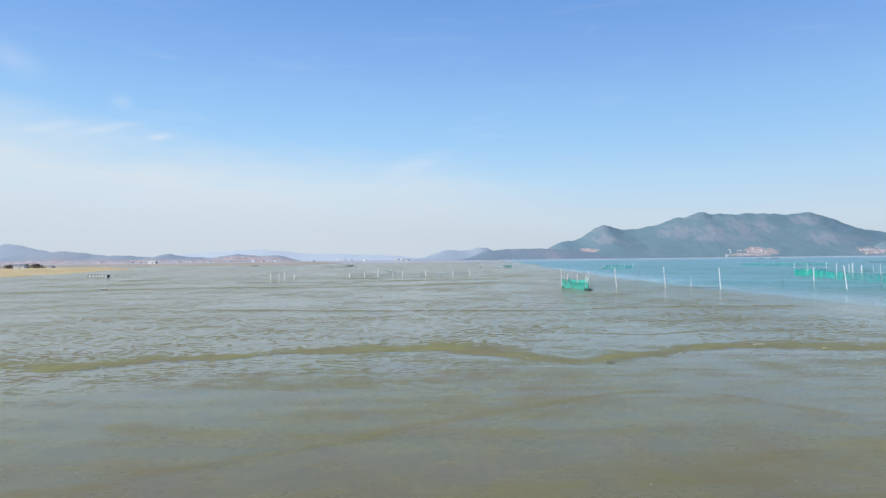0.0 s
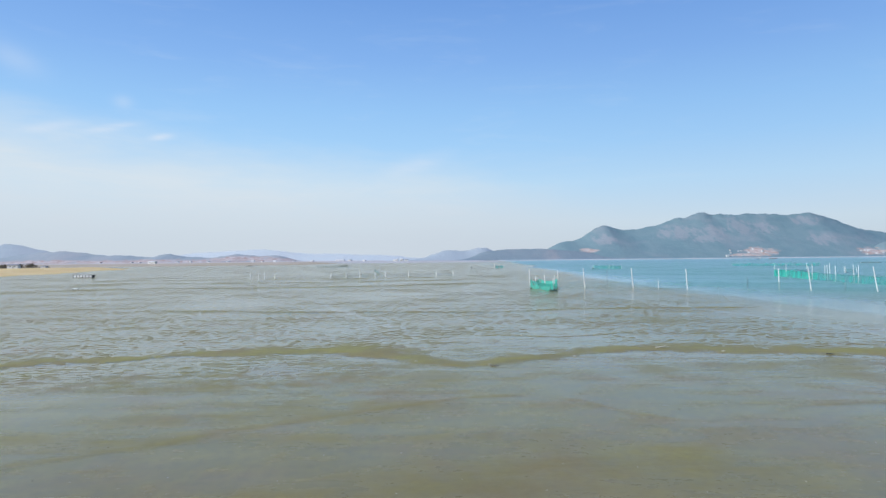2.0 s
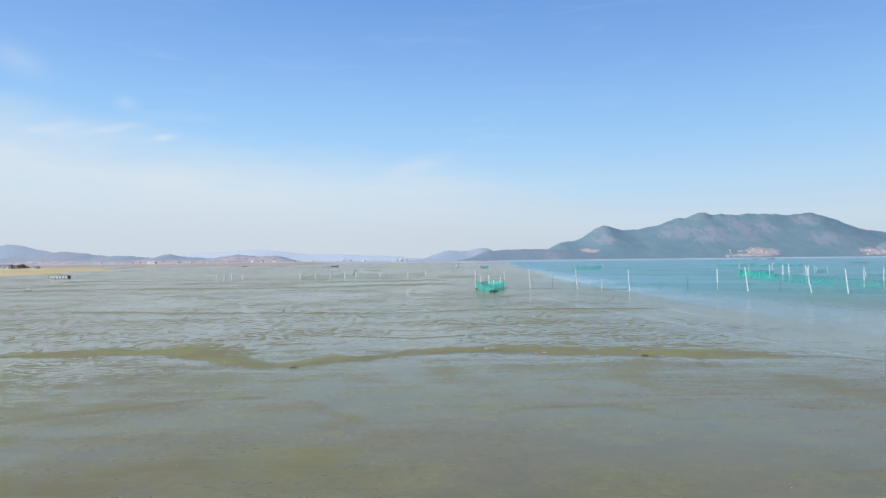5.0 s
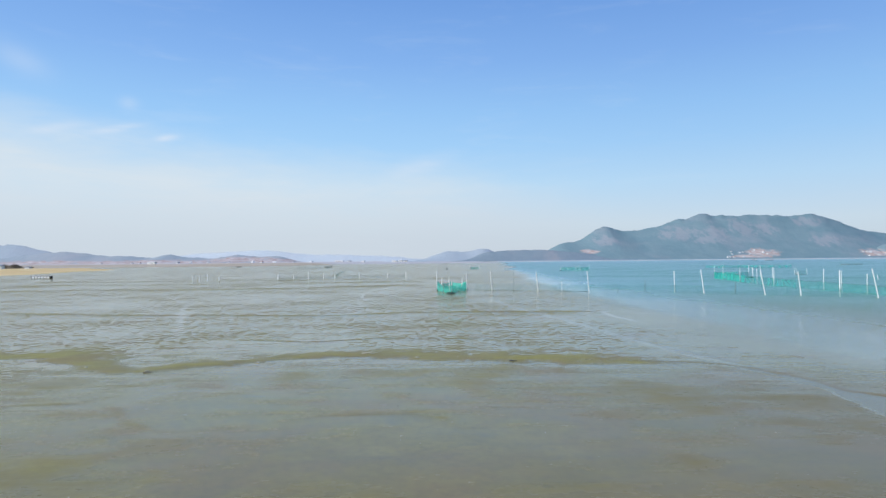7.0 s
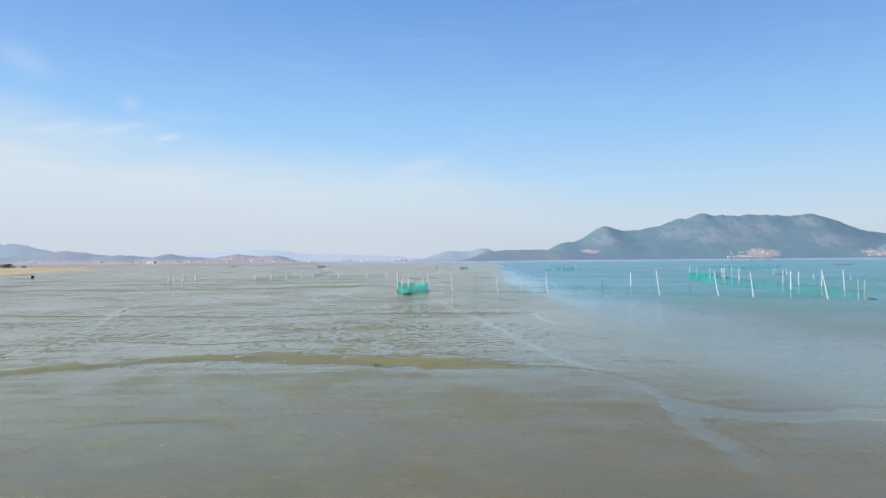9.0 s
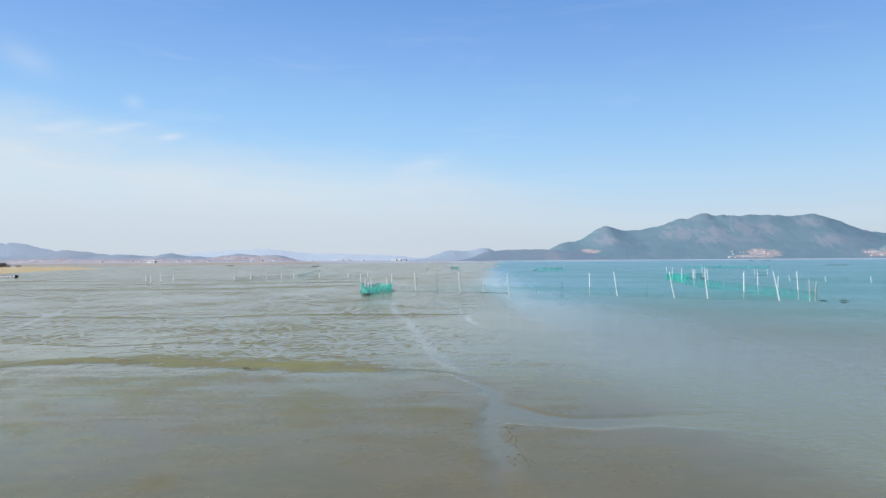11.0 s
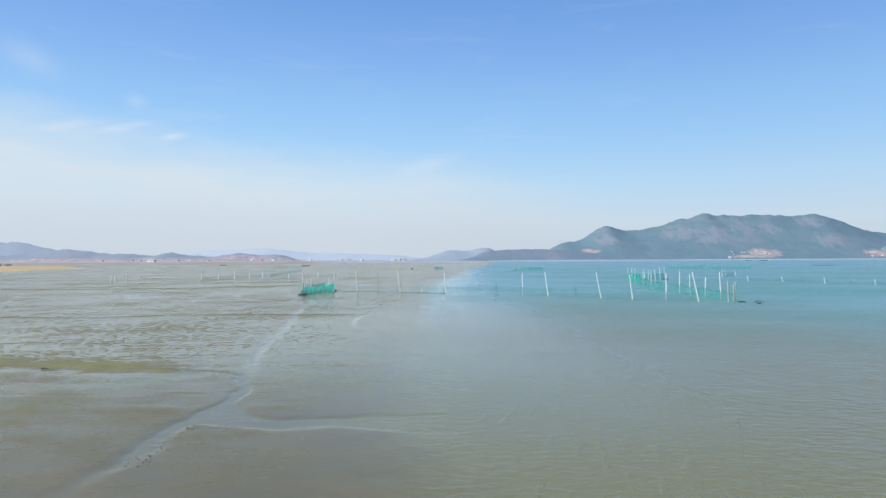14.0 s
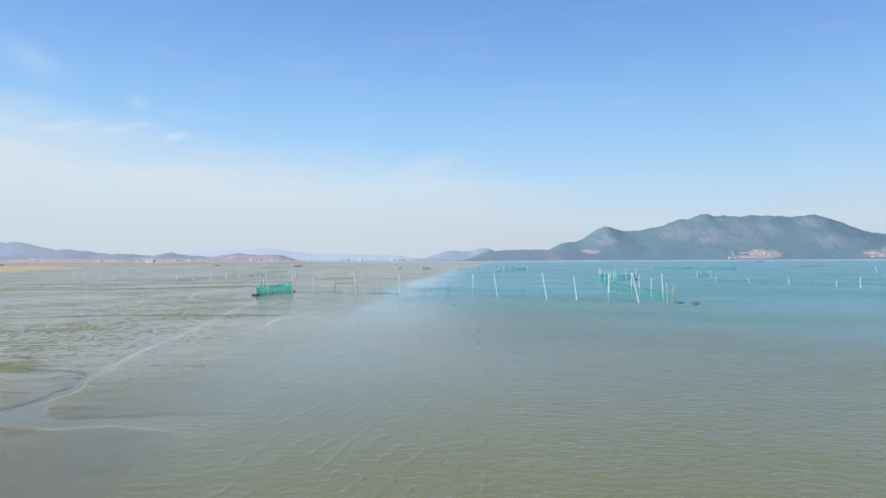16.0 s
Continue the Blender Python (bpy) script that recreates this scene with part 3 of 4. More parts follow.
def mud_height(x, y):
    # uneven flat that grows smooth towards the water
    calm = 1 - 0.85 * smooth01((x - 50) / 8) * smooth01((120 - y) / 60)
    h = 0.05 + ((rough_noise(x, y, 14, 4, 3) - 0.5) * 0.035 + (rough_noise(x, y, 2.2, 3, 9) - 0.5) * 0.03) * calm
    for line, height, half in RIDGES:
        # each ridge climbs slowly from its far side and breaks off in a small ragged step
        d, along, behind = away(x, y + (rough_noise(x, y, 6, 3, 21) - 0.5) * half * 1.5 + (rough_noise(x, y, 0.9, 3, 25) - 0.5) * 1.1 * half, line)
        fade = smooth01(along * 8) * smooth01((1 - along) * 8)
        wide = half * np.clip(2.6 * rough_noise(x, y, 4, 3, 61) - 0.25, 0.15, 3) * (0.7 + 0.6 * rough_noise(x, y, 0.8, 2, 63))
        shape = np.where(behind > 0, np.exp(-(d / wide) ** 2), np.exp(-(d / (half * 0.4)) ** 2))
        hollow = np.where(behind > 0, 0.0, np.exp(-((d - half * 0.7) / (half * 0.45)) ** 2))
        h = h - height * 0.3 * hollow * fade * rough_noise(x, y, 4, 2, 65)
        h = h + height * shape * fade * (0.1 + 1.2 * rough_noise(x, y, 5, 3, 31) + 0.7 * (rough_noise(x, y, 1.1, 3, 35) - 0.3))
    for line, a, b, shallow, depth in CHANNELS:
        d, along, _ = away(x + (rough_noise(x, y, 1.6, 2, 41) - 0.5) * 0.7, y + (rough_noise(x, y, 1.6, 2, 43) - 0.5) * 0.9, line)
        half = a + (b - a) * along
        h = h - (shallow + (depth - shallow) * smooth01(along * 1.7)) * smooth01((half * 2.1 - d) / (half * 1.9)) * smooth01((1 - along) * (12 if depth > 0.08 else 3.6))
    deep = inside(x + (rough_noise(x, y, 0.9, 3, 71) - 0.5) * 0.5, y + (rough_noise(x, y, 0.9, 3, 73) - 0.5) * 0.5, CREEK)
    arm = smooth01((y - 24.2 + (rough_noise(x, y, 1.5, 3, 75) - 0.5) * 4) / 7.5)      # the hollow runs out in the mud
    soft = 0.38 + 0.4 * smooth01((36 - y) / 4) * smooth01((50.5 - x) / 2) + 0.5 * smooth01((x - 50.5) / 4)
    under = smooth01((deep + soft * 0.7) / (soft * 1.4))
    h = h + (-0.018 + 0.05 * (1 - arm) - h) * under
    edge = shore(y) + (rough_noise(x, y, 22, 3, 51) - 0.5) * 3.0 + (rough_noise(x, y, 1.3, 2, 57) - 0.5) * 0.5
    edge = edge + (rough_noise(x, y * 0.6, 60, 3, 59) - 0.5) * np.clip((y - 110) * 0.12, 0, 40)
    fall = np.clip(x - edge + 7.0, 0, None)
    h = h - np.clip(0.00042 * fall ** 2 + 0.0017 * fall, 0, 0.7)
    return h


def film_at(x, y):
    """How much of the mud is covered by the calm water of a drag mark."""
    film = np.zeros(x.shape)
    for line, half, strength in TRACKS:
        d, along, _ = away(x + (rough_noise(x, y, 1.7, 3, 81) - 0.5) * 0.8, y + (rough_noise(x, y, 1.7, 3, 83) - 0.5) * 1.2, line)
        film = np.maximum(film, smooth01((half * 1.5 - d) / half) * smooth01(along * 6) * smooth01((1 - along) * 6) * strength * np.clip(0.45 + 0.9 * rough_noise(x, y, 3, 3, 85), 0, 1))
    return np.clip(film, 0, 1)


gx = np.concatenate((-grown(50, 4950, 0.6, 1.09)[::-1], stepped([(-50, 44, 0.36), (44, 62, 0.17), (62, 130, 1.5)]), grown(130, 4950, 1.8, 1.12)))
gy = np.concatenate((-grown(-14, 900, 3, 1.35)[::-1], stepped([(14, 26, 0.3), (26, 51, 0.17), (51, 60, 0.28), (60, 100, 0.4), (100, 170, 0.55), (170, 230, 1.0)]),
                     grown(230, 4950, 1.2, 1.07)))
GX, GY = np.meshgrid(gx, gy)
ground = grid_mesh("ground", gx, gy, mud_height(GX, GY), MUD)
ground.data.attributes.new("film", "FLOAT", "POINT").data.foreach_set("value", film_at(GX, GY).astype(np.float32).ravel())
tagged(ground, "wet grey-brown tidal mudflat with olive ridges and shallow channels", "mudflat", kind="structure")

sx = np.concatenate(([-4900.0, -1500.0, -420.0, -150.0], np.arange(-60, 400, 40.0), [600.0, 1200.0, 2500.0, 4900.0]))
sy = np.concatenate(([-900.0, -200.0], np.arange(0, 400, 40.0), [600.0, 1200.0, 2500.0, 4900.0]))
water = grid_mesh("water", sx, sy, np.zeros((len(sy), len(sx))), WATER)
tagged(water, "calm shallow sea water, silty near the mud and turquoise farther out", "sea", kind="structure")


# ---- hills round the bay ----
def hill_height(X, Y, peaks, crest, depth, seed):
    top = sum(h * np.exp(-((X - c) / s) ** 2) for c, h, s in peaks)
    front = np.clip((Y - (crest - depth)) / depth, 0, 1)
    back = np.clip((crest + depth * 0.5 - Y) / (depth * 0.5), 0, 1)
    crag = np.clip(1 - np.abs(Y - crest) / (depth * 0.12), 0, 1)
    top = top * (1 + (rough_noise(X, Y, 90, 4, seed) - 0.5) * 0.12 * crag) + (rough_noise(X, Y, 30, 3, seed + 5) - 0.5) * 10 * crag
    rise = np.where(Y <= crest, front ** 1.05, smooth01(back))
    spur = np.abs(rough_noise(X + Y * 0.4, Y, 420, 3, seed + 11) - 0.5) * 2
    cut = 1 - 0.16 * spur * 4 * front * (1 - front)
    return np.maximum(top * 0.97, 0) * rise * cut - 0.5


def hill_range(name, label, peaks, crest, depth, mat, x0, x1, seed=0):
    xs = np.linspace(x0, x1, 300)
    ys = np.concatenate((np.linspace(crest - depth, crest, 34), np.linspace(crest, crest + depth * 0.5, 8)[1:]))
    X, Y = np.meshgrid(xs, ys)
    ob = grid_mesh(name, xs, ys, hill_height(X, Y, peaks, crest, depth, seed), mat)
    return tagged(ob, label, "hill", kind="structure")


# the blue of the haze over the bay is mixed into these slope colours
HAZY_MAIN_WOODS = hill_material("hazy_mountain_woods", (0.160, 0.256, 0.288), (0.196, 0.285, 0.312), (0.335, 0.34, 0.37), 0.35,
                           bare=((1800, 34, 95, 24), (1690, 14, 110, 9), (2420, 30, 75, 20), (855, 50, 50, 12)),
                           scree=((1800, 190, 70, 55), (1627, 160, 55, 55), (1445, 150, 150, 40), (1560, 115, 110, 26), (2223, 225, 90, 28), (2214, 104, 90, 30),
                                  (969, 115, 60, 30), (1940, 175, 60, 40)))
HAZY_NEAR_WOODS = hill_material("hazy_shore_hill_woods", (0.21, 0.27, 0.31), (0.24, 0.30, 0.335), (0.36, 0.345, 0.36), 0.6)
# thicker haze painted in: each farther range is coloured closer to the sky
HAZY_LEFT_WOODS = hill_material("hazy_left_hill_woods", (0.315, 0.37, 0.40), (0.345, 0.395, 0.42), (0.44, 0.435, 0.445), 0.6,
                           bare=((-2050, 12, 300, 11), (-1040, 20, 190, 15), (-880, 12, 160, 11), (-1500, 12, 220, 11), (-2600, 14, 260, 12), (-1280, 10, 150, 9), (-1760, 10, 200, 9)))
HAZY_FAR_WOODS = hill_material("hazy_far_hill_woods", (0.375, 0.435, 0.475), (0.40, 0.455, 0.49), (0.46, 0.48, 0.50), 0.4)
HAZY_FAINT_WOODS = hill_material("hazy_faint_hill_woods", (0.545, 0.60, 0.625), (0.56, 0.61, 0.63), (0.575, 0.61, 0.63), 0.4)

MOUNTAIN = ((738, 95.6, 128), (969, 135.7, 144), (1198, 132.7, 240), (1555, 202.0, 275), (1930, 87.8, 265), (2191, 197.2, 505), (2385, 72.0, 230),
            (2800, 88.0, 244), (3120, 58.6, 250),
            (1018, 7.8, 34), (1600, 8.8, 55), (1752, 13.0, 110), (1690, -5.9, 40), (1985, 6.8, 60), (2305, 9.8, 55), (1890, 5.0, 90), (2250, 8.0, 40))
hill_range("mountain", "broad haze-blue wooded mountain across the bay with bare pinkish slopes", MOUNTAIN, 3800, 420, HAZY_MAIN_WOODS,
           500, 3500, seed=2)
hill_range("front_hill", "low haze-blue wooded hill at the foot of the mountain",
           ((244, 26, 92), (368, 33, 142), (594, 60, 234), (875, 20, 160)), 3500, 160, HAZY_NEAR_WOODS, 60, 1250, seed=21)
hill_range("shore_hill", "dark wooded spur at the end of the mountain's shore", ((2530, 72, 98), (2760, 80, 160)), 3500, 150, HAZY_MAIN_WOODS, 2200, 3300, seed=71)
hill_range("back_hill", "pale hazy hill behind the bay", ((50, 73, 159), (293, 85, 117)), 4300, 250, HAZY_FAR_WOODS, -300, 650, seed=31)
hill_range("near_hills", "low haze-grey hills along the far shore with reddish fields",
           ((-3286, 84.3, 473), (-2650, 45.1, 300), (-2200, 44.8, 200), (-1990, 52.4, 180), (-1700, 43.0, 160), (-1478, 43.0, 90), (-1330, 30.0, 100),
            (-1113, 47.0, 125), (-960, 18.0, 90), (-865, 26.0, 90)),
           3300, 260, HAZY_LEFT_WOODS, -3500, -600, seed=41)
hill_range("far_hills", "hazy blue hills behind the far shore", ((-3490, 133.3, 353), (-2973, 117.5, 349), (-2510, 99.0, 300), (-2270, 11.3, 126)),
           3600, 220, HAZY_FAR_WOODS, -3600, -1900, seed=51)
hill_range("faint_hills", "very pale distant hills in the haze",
           ((-2393, 23.8, 283), (-1652, 79.9, 561), (-1295, 31.3, 241), (-720, 49.7, 435), (-342, 11.9, 196)), 4550, 200, HAZY_FAINT_WOODS, -3000, 100, seed=61)


# ---- far shores ----
def low_bank(name, label, x0, x1, y, depth, height, mat, seed):
    xs, ys = np.linspace(x0, x1, 160), np.linspace(y - depth / 2, y + depth / 2, 14)
    X, Y = np.meshgrid(xs, ys)
    prof = np.clip(1 - ((Y - y) / (depth / 2)) ** 2, 0, 1) * smooth01((X - x0) / 90) * smooth01((x1 - X) / 90)
    H = height * prof * (0.75 + 0.5 * rough_noise(X, Y, 60, 3, seed)) - 0.4
    return tagged(grid_mesh(name, xs, ys, H, mat), label, "shore", kind="structure")


bx, by = np.linspace(-1000, -196, 200), np.linspace(268, 700, 90)
BX, BY = np.meshgrid(bx, by)
rim = -206 - (BY - 296) * 0.27 + (rough_noise(BX, BY, 40, 3, 77) - 0.5) * 26
bank = 2.6 * smooth01((rim - BX) / 70) * smooth01((BY - 276) / 60) * smooth01((700 - BY) / 60) * (0.8 + 0.4 * rough_noise(BX, BY, 45, 3, 3)) - 0.3
tagged(grid_mesh("sand_bank", bx, by, bank, SAND), "pale yellow sand bank at the edge of the mudflat", "shore", kind="structure")
low_bank("marsh_bank", "tan reed marsh along the far shore", -1500, -200, 1290, 600, 4.4, MARSH, 5)
low_bank("town_bank", "hazy pale low shore at the head of the bay", -420, 170, 1500, 360, 4.2, HAZY_SHORE, 15)
low_bank("shore_bank", "tan and reddish low shore below the hills", -2900, -200, 2750, 500, 5.0, RED_EARTH, 7)
low_bank("beach", "thin pale beach at the foot of the mountain", 120, 2300, 2000, 90, 2.3, PALE_SAND, 9)


# ---- stakes and nets ----
def thing(name, label, category, x, y, z=0.0, group=""):
    ob = new(name)
    ob.location = (x, y, z)
    ob.empty_display_size = 0.3
    return tagged(ob, label, category, group)


def local(parent, x, y, z):
    return (x - parent.location[0], y - parent.location[1], z - parent.location[2])


def tube(centres, radii, sides=8):
    """Rings round a line of centres, closed at both ends."""
    verts, faces = [], []
    for k, (c, r) in enumerate(zip(centres, radii)):
        a, b = Vector(centres[max(k - 1, 0)]), Vector(centres[min(k + 1, len(centres) - 1)])
        d = (b - a).normalized()
        u = d.cross(Vector((0.31, 0.95, 0.02)) if abs(d.z) > 0.5 else Vector((0, 0, 1))).normalized()
        v = d.cross(u)
        for i in range(sides):
            ang = 2 * math.pi * i / sides
            verts.append(tuple(Vector(c) + (u * math.cos(ang) + v * math.sin(ang)) * r))
    for k in range(len(centres) - 1):
        for i in range(sides):
            j = (i + 1) % sides
            faces.append((k * sides + i, k * sides + j, (k + 1) * sides + j, (k + 1) * sides + i))
    faces.append(tuple(range(sides))[::-1])
    faces.append(tuple(range((len(centres) - 1) * sides, len(centres) * sides)))
    return verts, faces


def stake(parent, x, y, height, lean=(0.0, 0.0), mat=None, radius=0.07, label=""):
    """A slightly bent pole, thinner at its rounded top, driven into the mud."""
    rng = random.Random(round(x * 37 + y * 91))
    bow = (rng.uniform(-0.06, 0.06), rng.uniform(-0.06, 0.06))
    centres, radii = [], []
    for k, f in enumerate((0, 0.1, 0.3, 0.5, 0.7, 0.9, 0.985, 1.0)):
        z = -0.6 + (height + 0.6) * f
        s = 4 * f * (1 - f)
        centres.append(local(parent, x + lean[0] * f + bow[0] * s, y + lean[1] * f + bow[1] * s, z))
        radii.append(radius * (1.08 - 0.28 * f) * (0.55 if k == 7 else 1.0))
    verts, faces = tube(centres, radii, 8)
    ob = mesh_object("stake", verts, faces, mat or WHITE_STAKE, parent)
    return tagged(ob, label) if label else ob


def net_line(a, b, top_a, top_b, sag, billow, seed):
    """Feet and heads of the net from a to b, as a function of how far along."""
    across = Vector((b[1] - a[1], a[0] - b[0], 0)).normalized()

    def at(f, g):
        s = 4 * f * (1 - f)
        top = top_a + (top_b - top_a) * f - sag * s
        wob = math.sin(f * 9 + seed) * 0.08 + math.sin(f * 23 + seed * 2) * 0.04
        out = billow * s * 4 * g * (1 - g) * 0.6 + wob * (1 - g * 0.5)
        x, y = a[0] + (b[0] - a[0]) * f + across.x * out, a[1] + (b[1] - a[1]) * f + across.y * out
        return x, y, -0.12 + (top + 0.12 + math.sin(f * 17 + seed) * 0.05) * g
    return at


def net_panel(parent, a, b, top_a, top_b, mat, sag=0.22, billow=0.5, ropes=("foot",), label=""):
    seed = (a[0] * 3.1 + a[1] * 1.7) % 6.28
    at = net_line(a, b, top_a, top_b, sag, billow, seed)
    nu = max(6, int(math.hypot(b[0] - a[0], b[1] - a[1]) / 0.8))
    nv = 6
    verts = [local(parent, *at(i / nu, j / nv)) for j in range(nv + 1) for i in range(nu + 1)]
    faces = [(j * (nu + 1) + i, j * (nu + 1) + i + 1, (j + 1) * (nu + 1) + i + 1, (j + 1) * (nu + 1) + i) for j in range(nv) for i in range(nu)]
    ob = mesh_object("net_panel", verts, faces, mat, parent)
    if label:
        tagged(ob, label)
    for name, g, r in (("head_rope", 1.0, 0.018), ("foot_rope", 0.1, 0.045)):
        if name[:4] in ropes:
            v, f = tube([local(parent, *at(i / nu, g)) for i in range(nu + 1)], [r] * (nu + 1), 5)
            mesh_object(name, v, f, ROPE, ob)
    return ob


def heap(parent, x, y, size, mat, name, seed, label=""):
    """A slumped roll of wet netting."""
    rng = random.Random(seed)
    bm = bmesh.new()
    for k in range(7):
        m = Matrix.Translation(local(parent, x + rng.uniform(-1, 1) * size[0] * 0.35, y + rng.uniform(-1, 1) * size[1] * 0.35, size[2] * rng.uniform(0.15, 0.45)))
        m = m @ Matrix.Rotation(rng.uniform(-0.5, 0.5), 4, "Z") @ Matrix.Diagonal((size[0] * rng.uniform(0.25, 0.42), size[1] * rng.uniform(0.3, 0.5), size[2] * rng.uniform(0.35, 0.6), 1))
        bmesh.ops.create_icosphere(bm, subdivisions=2, radius=1.0, matrix=m)
    for v in bm.verts:
        n = noise.noise_vector(v.co * 2.2)
        v.co += n * 0.10 * size[2]
    return part(name, bm, mat, parent, label)


# the square trap on the mud
trap = thing("fish_trap", "square green net fish trap on white stakes standing on wet mud", "fish trap", 31.5, 141)
TRAP = [(29.7, 131.8), (26.7, 143.6), (30.0, 152.0), (33.4, 146.4)]
for (a, b), tops in zip(zip(TRAP, TRAP[1:] + TRAP[:1]), ((1.7, 2.1), (2.1, 1.9), (1.9, 2.0), (2.0, 1.7))):
    net_panel(trap, a, b, *tops, GREEN_NET, 0.45, 0.9, ())
for x, y, h, lean in ((26.8, 144.0, 4.3, -0.25), (27.7, 142.6, 3.1, 0.15), (29.5, 140.2, 3.2, -0.15), (32.1, 144.6, 3.0, 0.3), (33.5, 146.0, 3.9, -0.12),
                      (29.8, 132.4, 2.6, 0.1)):
    stake(trap, x, y, h, (lean, 0), radius=0.09)
heap(trap, 29.7, 131.2, (1.6, 1.0, 0.5), DARK_NET, "net_roll", 3, "dark wet roll of netting on the mud")
heap(trap, 33.5, 146.6, (0.7, 0.6, 0.4), DARK_NET, "net_roll", 4, "dark wet roll of netting on the mud")
heap(trap, 26.8, 143.0, (0.5, 0.5, 0.4), DARK_NET, "net_roll", 5, "dark wet roll of netting on the mud")

# the leader from the trap out into the sea
leader = thing("leader_net", "long low net on tall white leaning stakes in mud and sea", "net fence", 70, 130)
LEAD = [(33.5, 147.0, 0, 0, 0), (39.2, 143.6, 4.5, -0.45, 0), (43.9, 142.7, 4.3, 0.0, 1), (49.1, 140.1, 4.5, -0.5, 0), (53.9, 138.2, 2.2, 0.0, 2),
        (59.2, 135.5, 4.3, -0.35, 0), (64.6, 132.8, 0.9, 0.0, 1), (69.4, 130.1, 2.7, 0.0, 1), (74.5, 127.6, 4.4, -0.12, 0), (79.1, 124.5, 4.7, -0.75, 0),
        (83.6, 121.4, 2.4, 0.1, 1), (87.8, 118.3, 4.7, -1.05, 0), (92.5, 115.2, 4.4, -0.65, 0), (97.2, 111.8, 4.6, 0.0, 0), (101.4, 108.2, 4.9, -1.25, 0)]
for x, y, h, lean, sort in LEAD:
    if h:
        stake(leader, x, y, h, (lean, 0.2 * lean), (WHITE_STAKE if lean < -0.3 or x < 60 else SEA_STAKE, DARK_STAKE, WHITE_STAKE)[sort], 0.06 if sort else 0.105)
for a, b in zip(LEAD, LEAD[1:]):
    net_panel(leader, a[:2], b[:2], 1.7, 1.7, PALE_NET, 0.35, 0.4, ("foot",) if b[0] < 61 else ())

# the heart-shaped trap standing in the sea
pound = thing("sea_trap", "long green net enclosure on white stakes standing in the sea", "fish trap", 109, 140)
WEST = [(105.9, 106.2), (106.7, 112.2), (106.8, 118.8), (106.9, 126.2), (107.1, 132.5), (107.5, 143.0), (108.0, 153.5), (109.4, 164.0), (111.9, 176.0),
        (115.0, 190.0), (117.4, 201.4), (119.0, 211.5)]
WEST_NETS = (SEA_NET,) * 5 + (TEAL_NET,) * 3 + (GREEN_NET,) * 3
for k, (a, b) in enumerate(zip(WEST, WEST[1:])):
    net_panel(pound, a, b, 1.55 + 0.07 * k, 1.62 + 0.07 * k, WEST_NETS[k], 0.15, 0.4, ("head",))
for a, b, net in (((119.0, 211.5), (122.6, 214.0), GREEN_NET), ((122.6, 214.0), (127.4, 213.0), GREEN_NET), ((127.4, 213.0), (132.4, 215.0), TEAL_NET)):
    net_panel(pound, a, b, 2.3, 2.2, net, 0.25, 0.5, ())
heap(pound, 132.6, 214.6, (1.5, 1.0, 0.5), DARK_NET, "net_roll", 9, "dark wet roll of netting in the water")
for x, y, h, lean in ((106.75, 112.2, 4.75, -0.3), (106.8, 118.8, 3.75, 0.0), (106.9, 126.2, 4.2, -0.12), (107.1, 132.4, 4.4, 0.0), (108.0, 153.5, 4.5, 0.05),
                      (109.5, 164.5, 4.1, 0.0), (111.3, 159.7, 4.4, -0.35), (111.2, 177.5, 4.4, 0.1), (112.5, 172.5, 4.3, -0.2), (115.2, 178.0, 4.1, 0.0),
                      (117.5, 201.6, 4.3, -0.1), (119.0, 211.5, 4.3, 0.0), (120.5, 184.0, 4.6, -0.2), (132.8, 216.0, 4.3, -0.1)):
    stake(pound, x, y, h, (lean, 0), SEA_STAKE, 0.08)
for x, y, h, lean in ((105.6, 107.0, 3.5, -0.1), (106.3, 106.6, 2.9, 0.05), (107.0, 107.8, 3.2, 0.15)):
    stake(pound, x, y, h, (lean, 0), BAMBOO, 0.08, "weathered tan bamboo stake")
heap(pound, 107.7, 106.6, (0.9, 0.6, 0.24), DARK_NET, "net_roll", 8, "dark wet roll of netting in the water")

sunk = thing("net_bundle", "dark wet bundle of netting floating beside the sea trap", "net bundle", 108.8, 103.4)
heap(sunk, 108.8, 103.4, (0.75, 0.6, 0.22), DARK_NET, "netting", 12)
part_a, part_b = tube([local(sunk, 108.0, 103.3, 0.25), local(sunk, 108.8, 103.5, 0.42), local(sunk, 109.6, 103.4, 0.22)], [0.05, 0.06, 0.05], 6)
mesh_object("rope_loop", part_a, part_b, ROPE, sunk)

# farther traps and nets
far_trap = thing("fish_trap", "small far green net trap with white stakes in the sea", "fish trap", 105, 375)
FAR_TRAP = [(97, 372), (104, 362), (114, 372), (111, 388), (101, 386)]
for a, b in zip(FAR_TRAP, FAR_TRAP[1:] + FAR_TRAP[:1]):
    net_panel(far_trap, a, b, 2.3, 2.3, SEA_NET, 0.4, 0.8, ())
for k, (x, y) in enumerate(FAR_TRAP + [(107, 365), (100, 367)]):
    stake(far_trap, x, y, 2.6 + 0.4 * (k % 3), (0.1 * (k % 2), 0), radius=0.08)
heap(far_trap, 96.6, 371, (1.2, 1.0, 0.5), DARK_NET, "net_roll", 15, "dark heap of netting")

strip = thing("leader_net", "long green net strip far out in the sea", "net fence", 230, 420)
STRIP = [(207, 428), (217, 421), (228, 418), (240, 410), (253, 404)]
for k, (a, b) in enumerate(zip(STRIP, STRIP[1:])):
    net_panel(strip, a, b, 2.1, 2.1, TEAL_NET, 0.4, 1.0, ())
for k, (x, y) in enumerate(STRIP):
    stake(strip, x, y, 2.7, (0.1, 0), DARK_STAKE, 0.08)

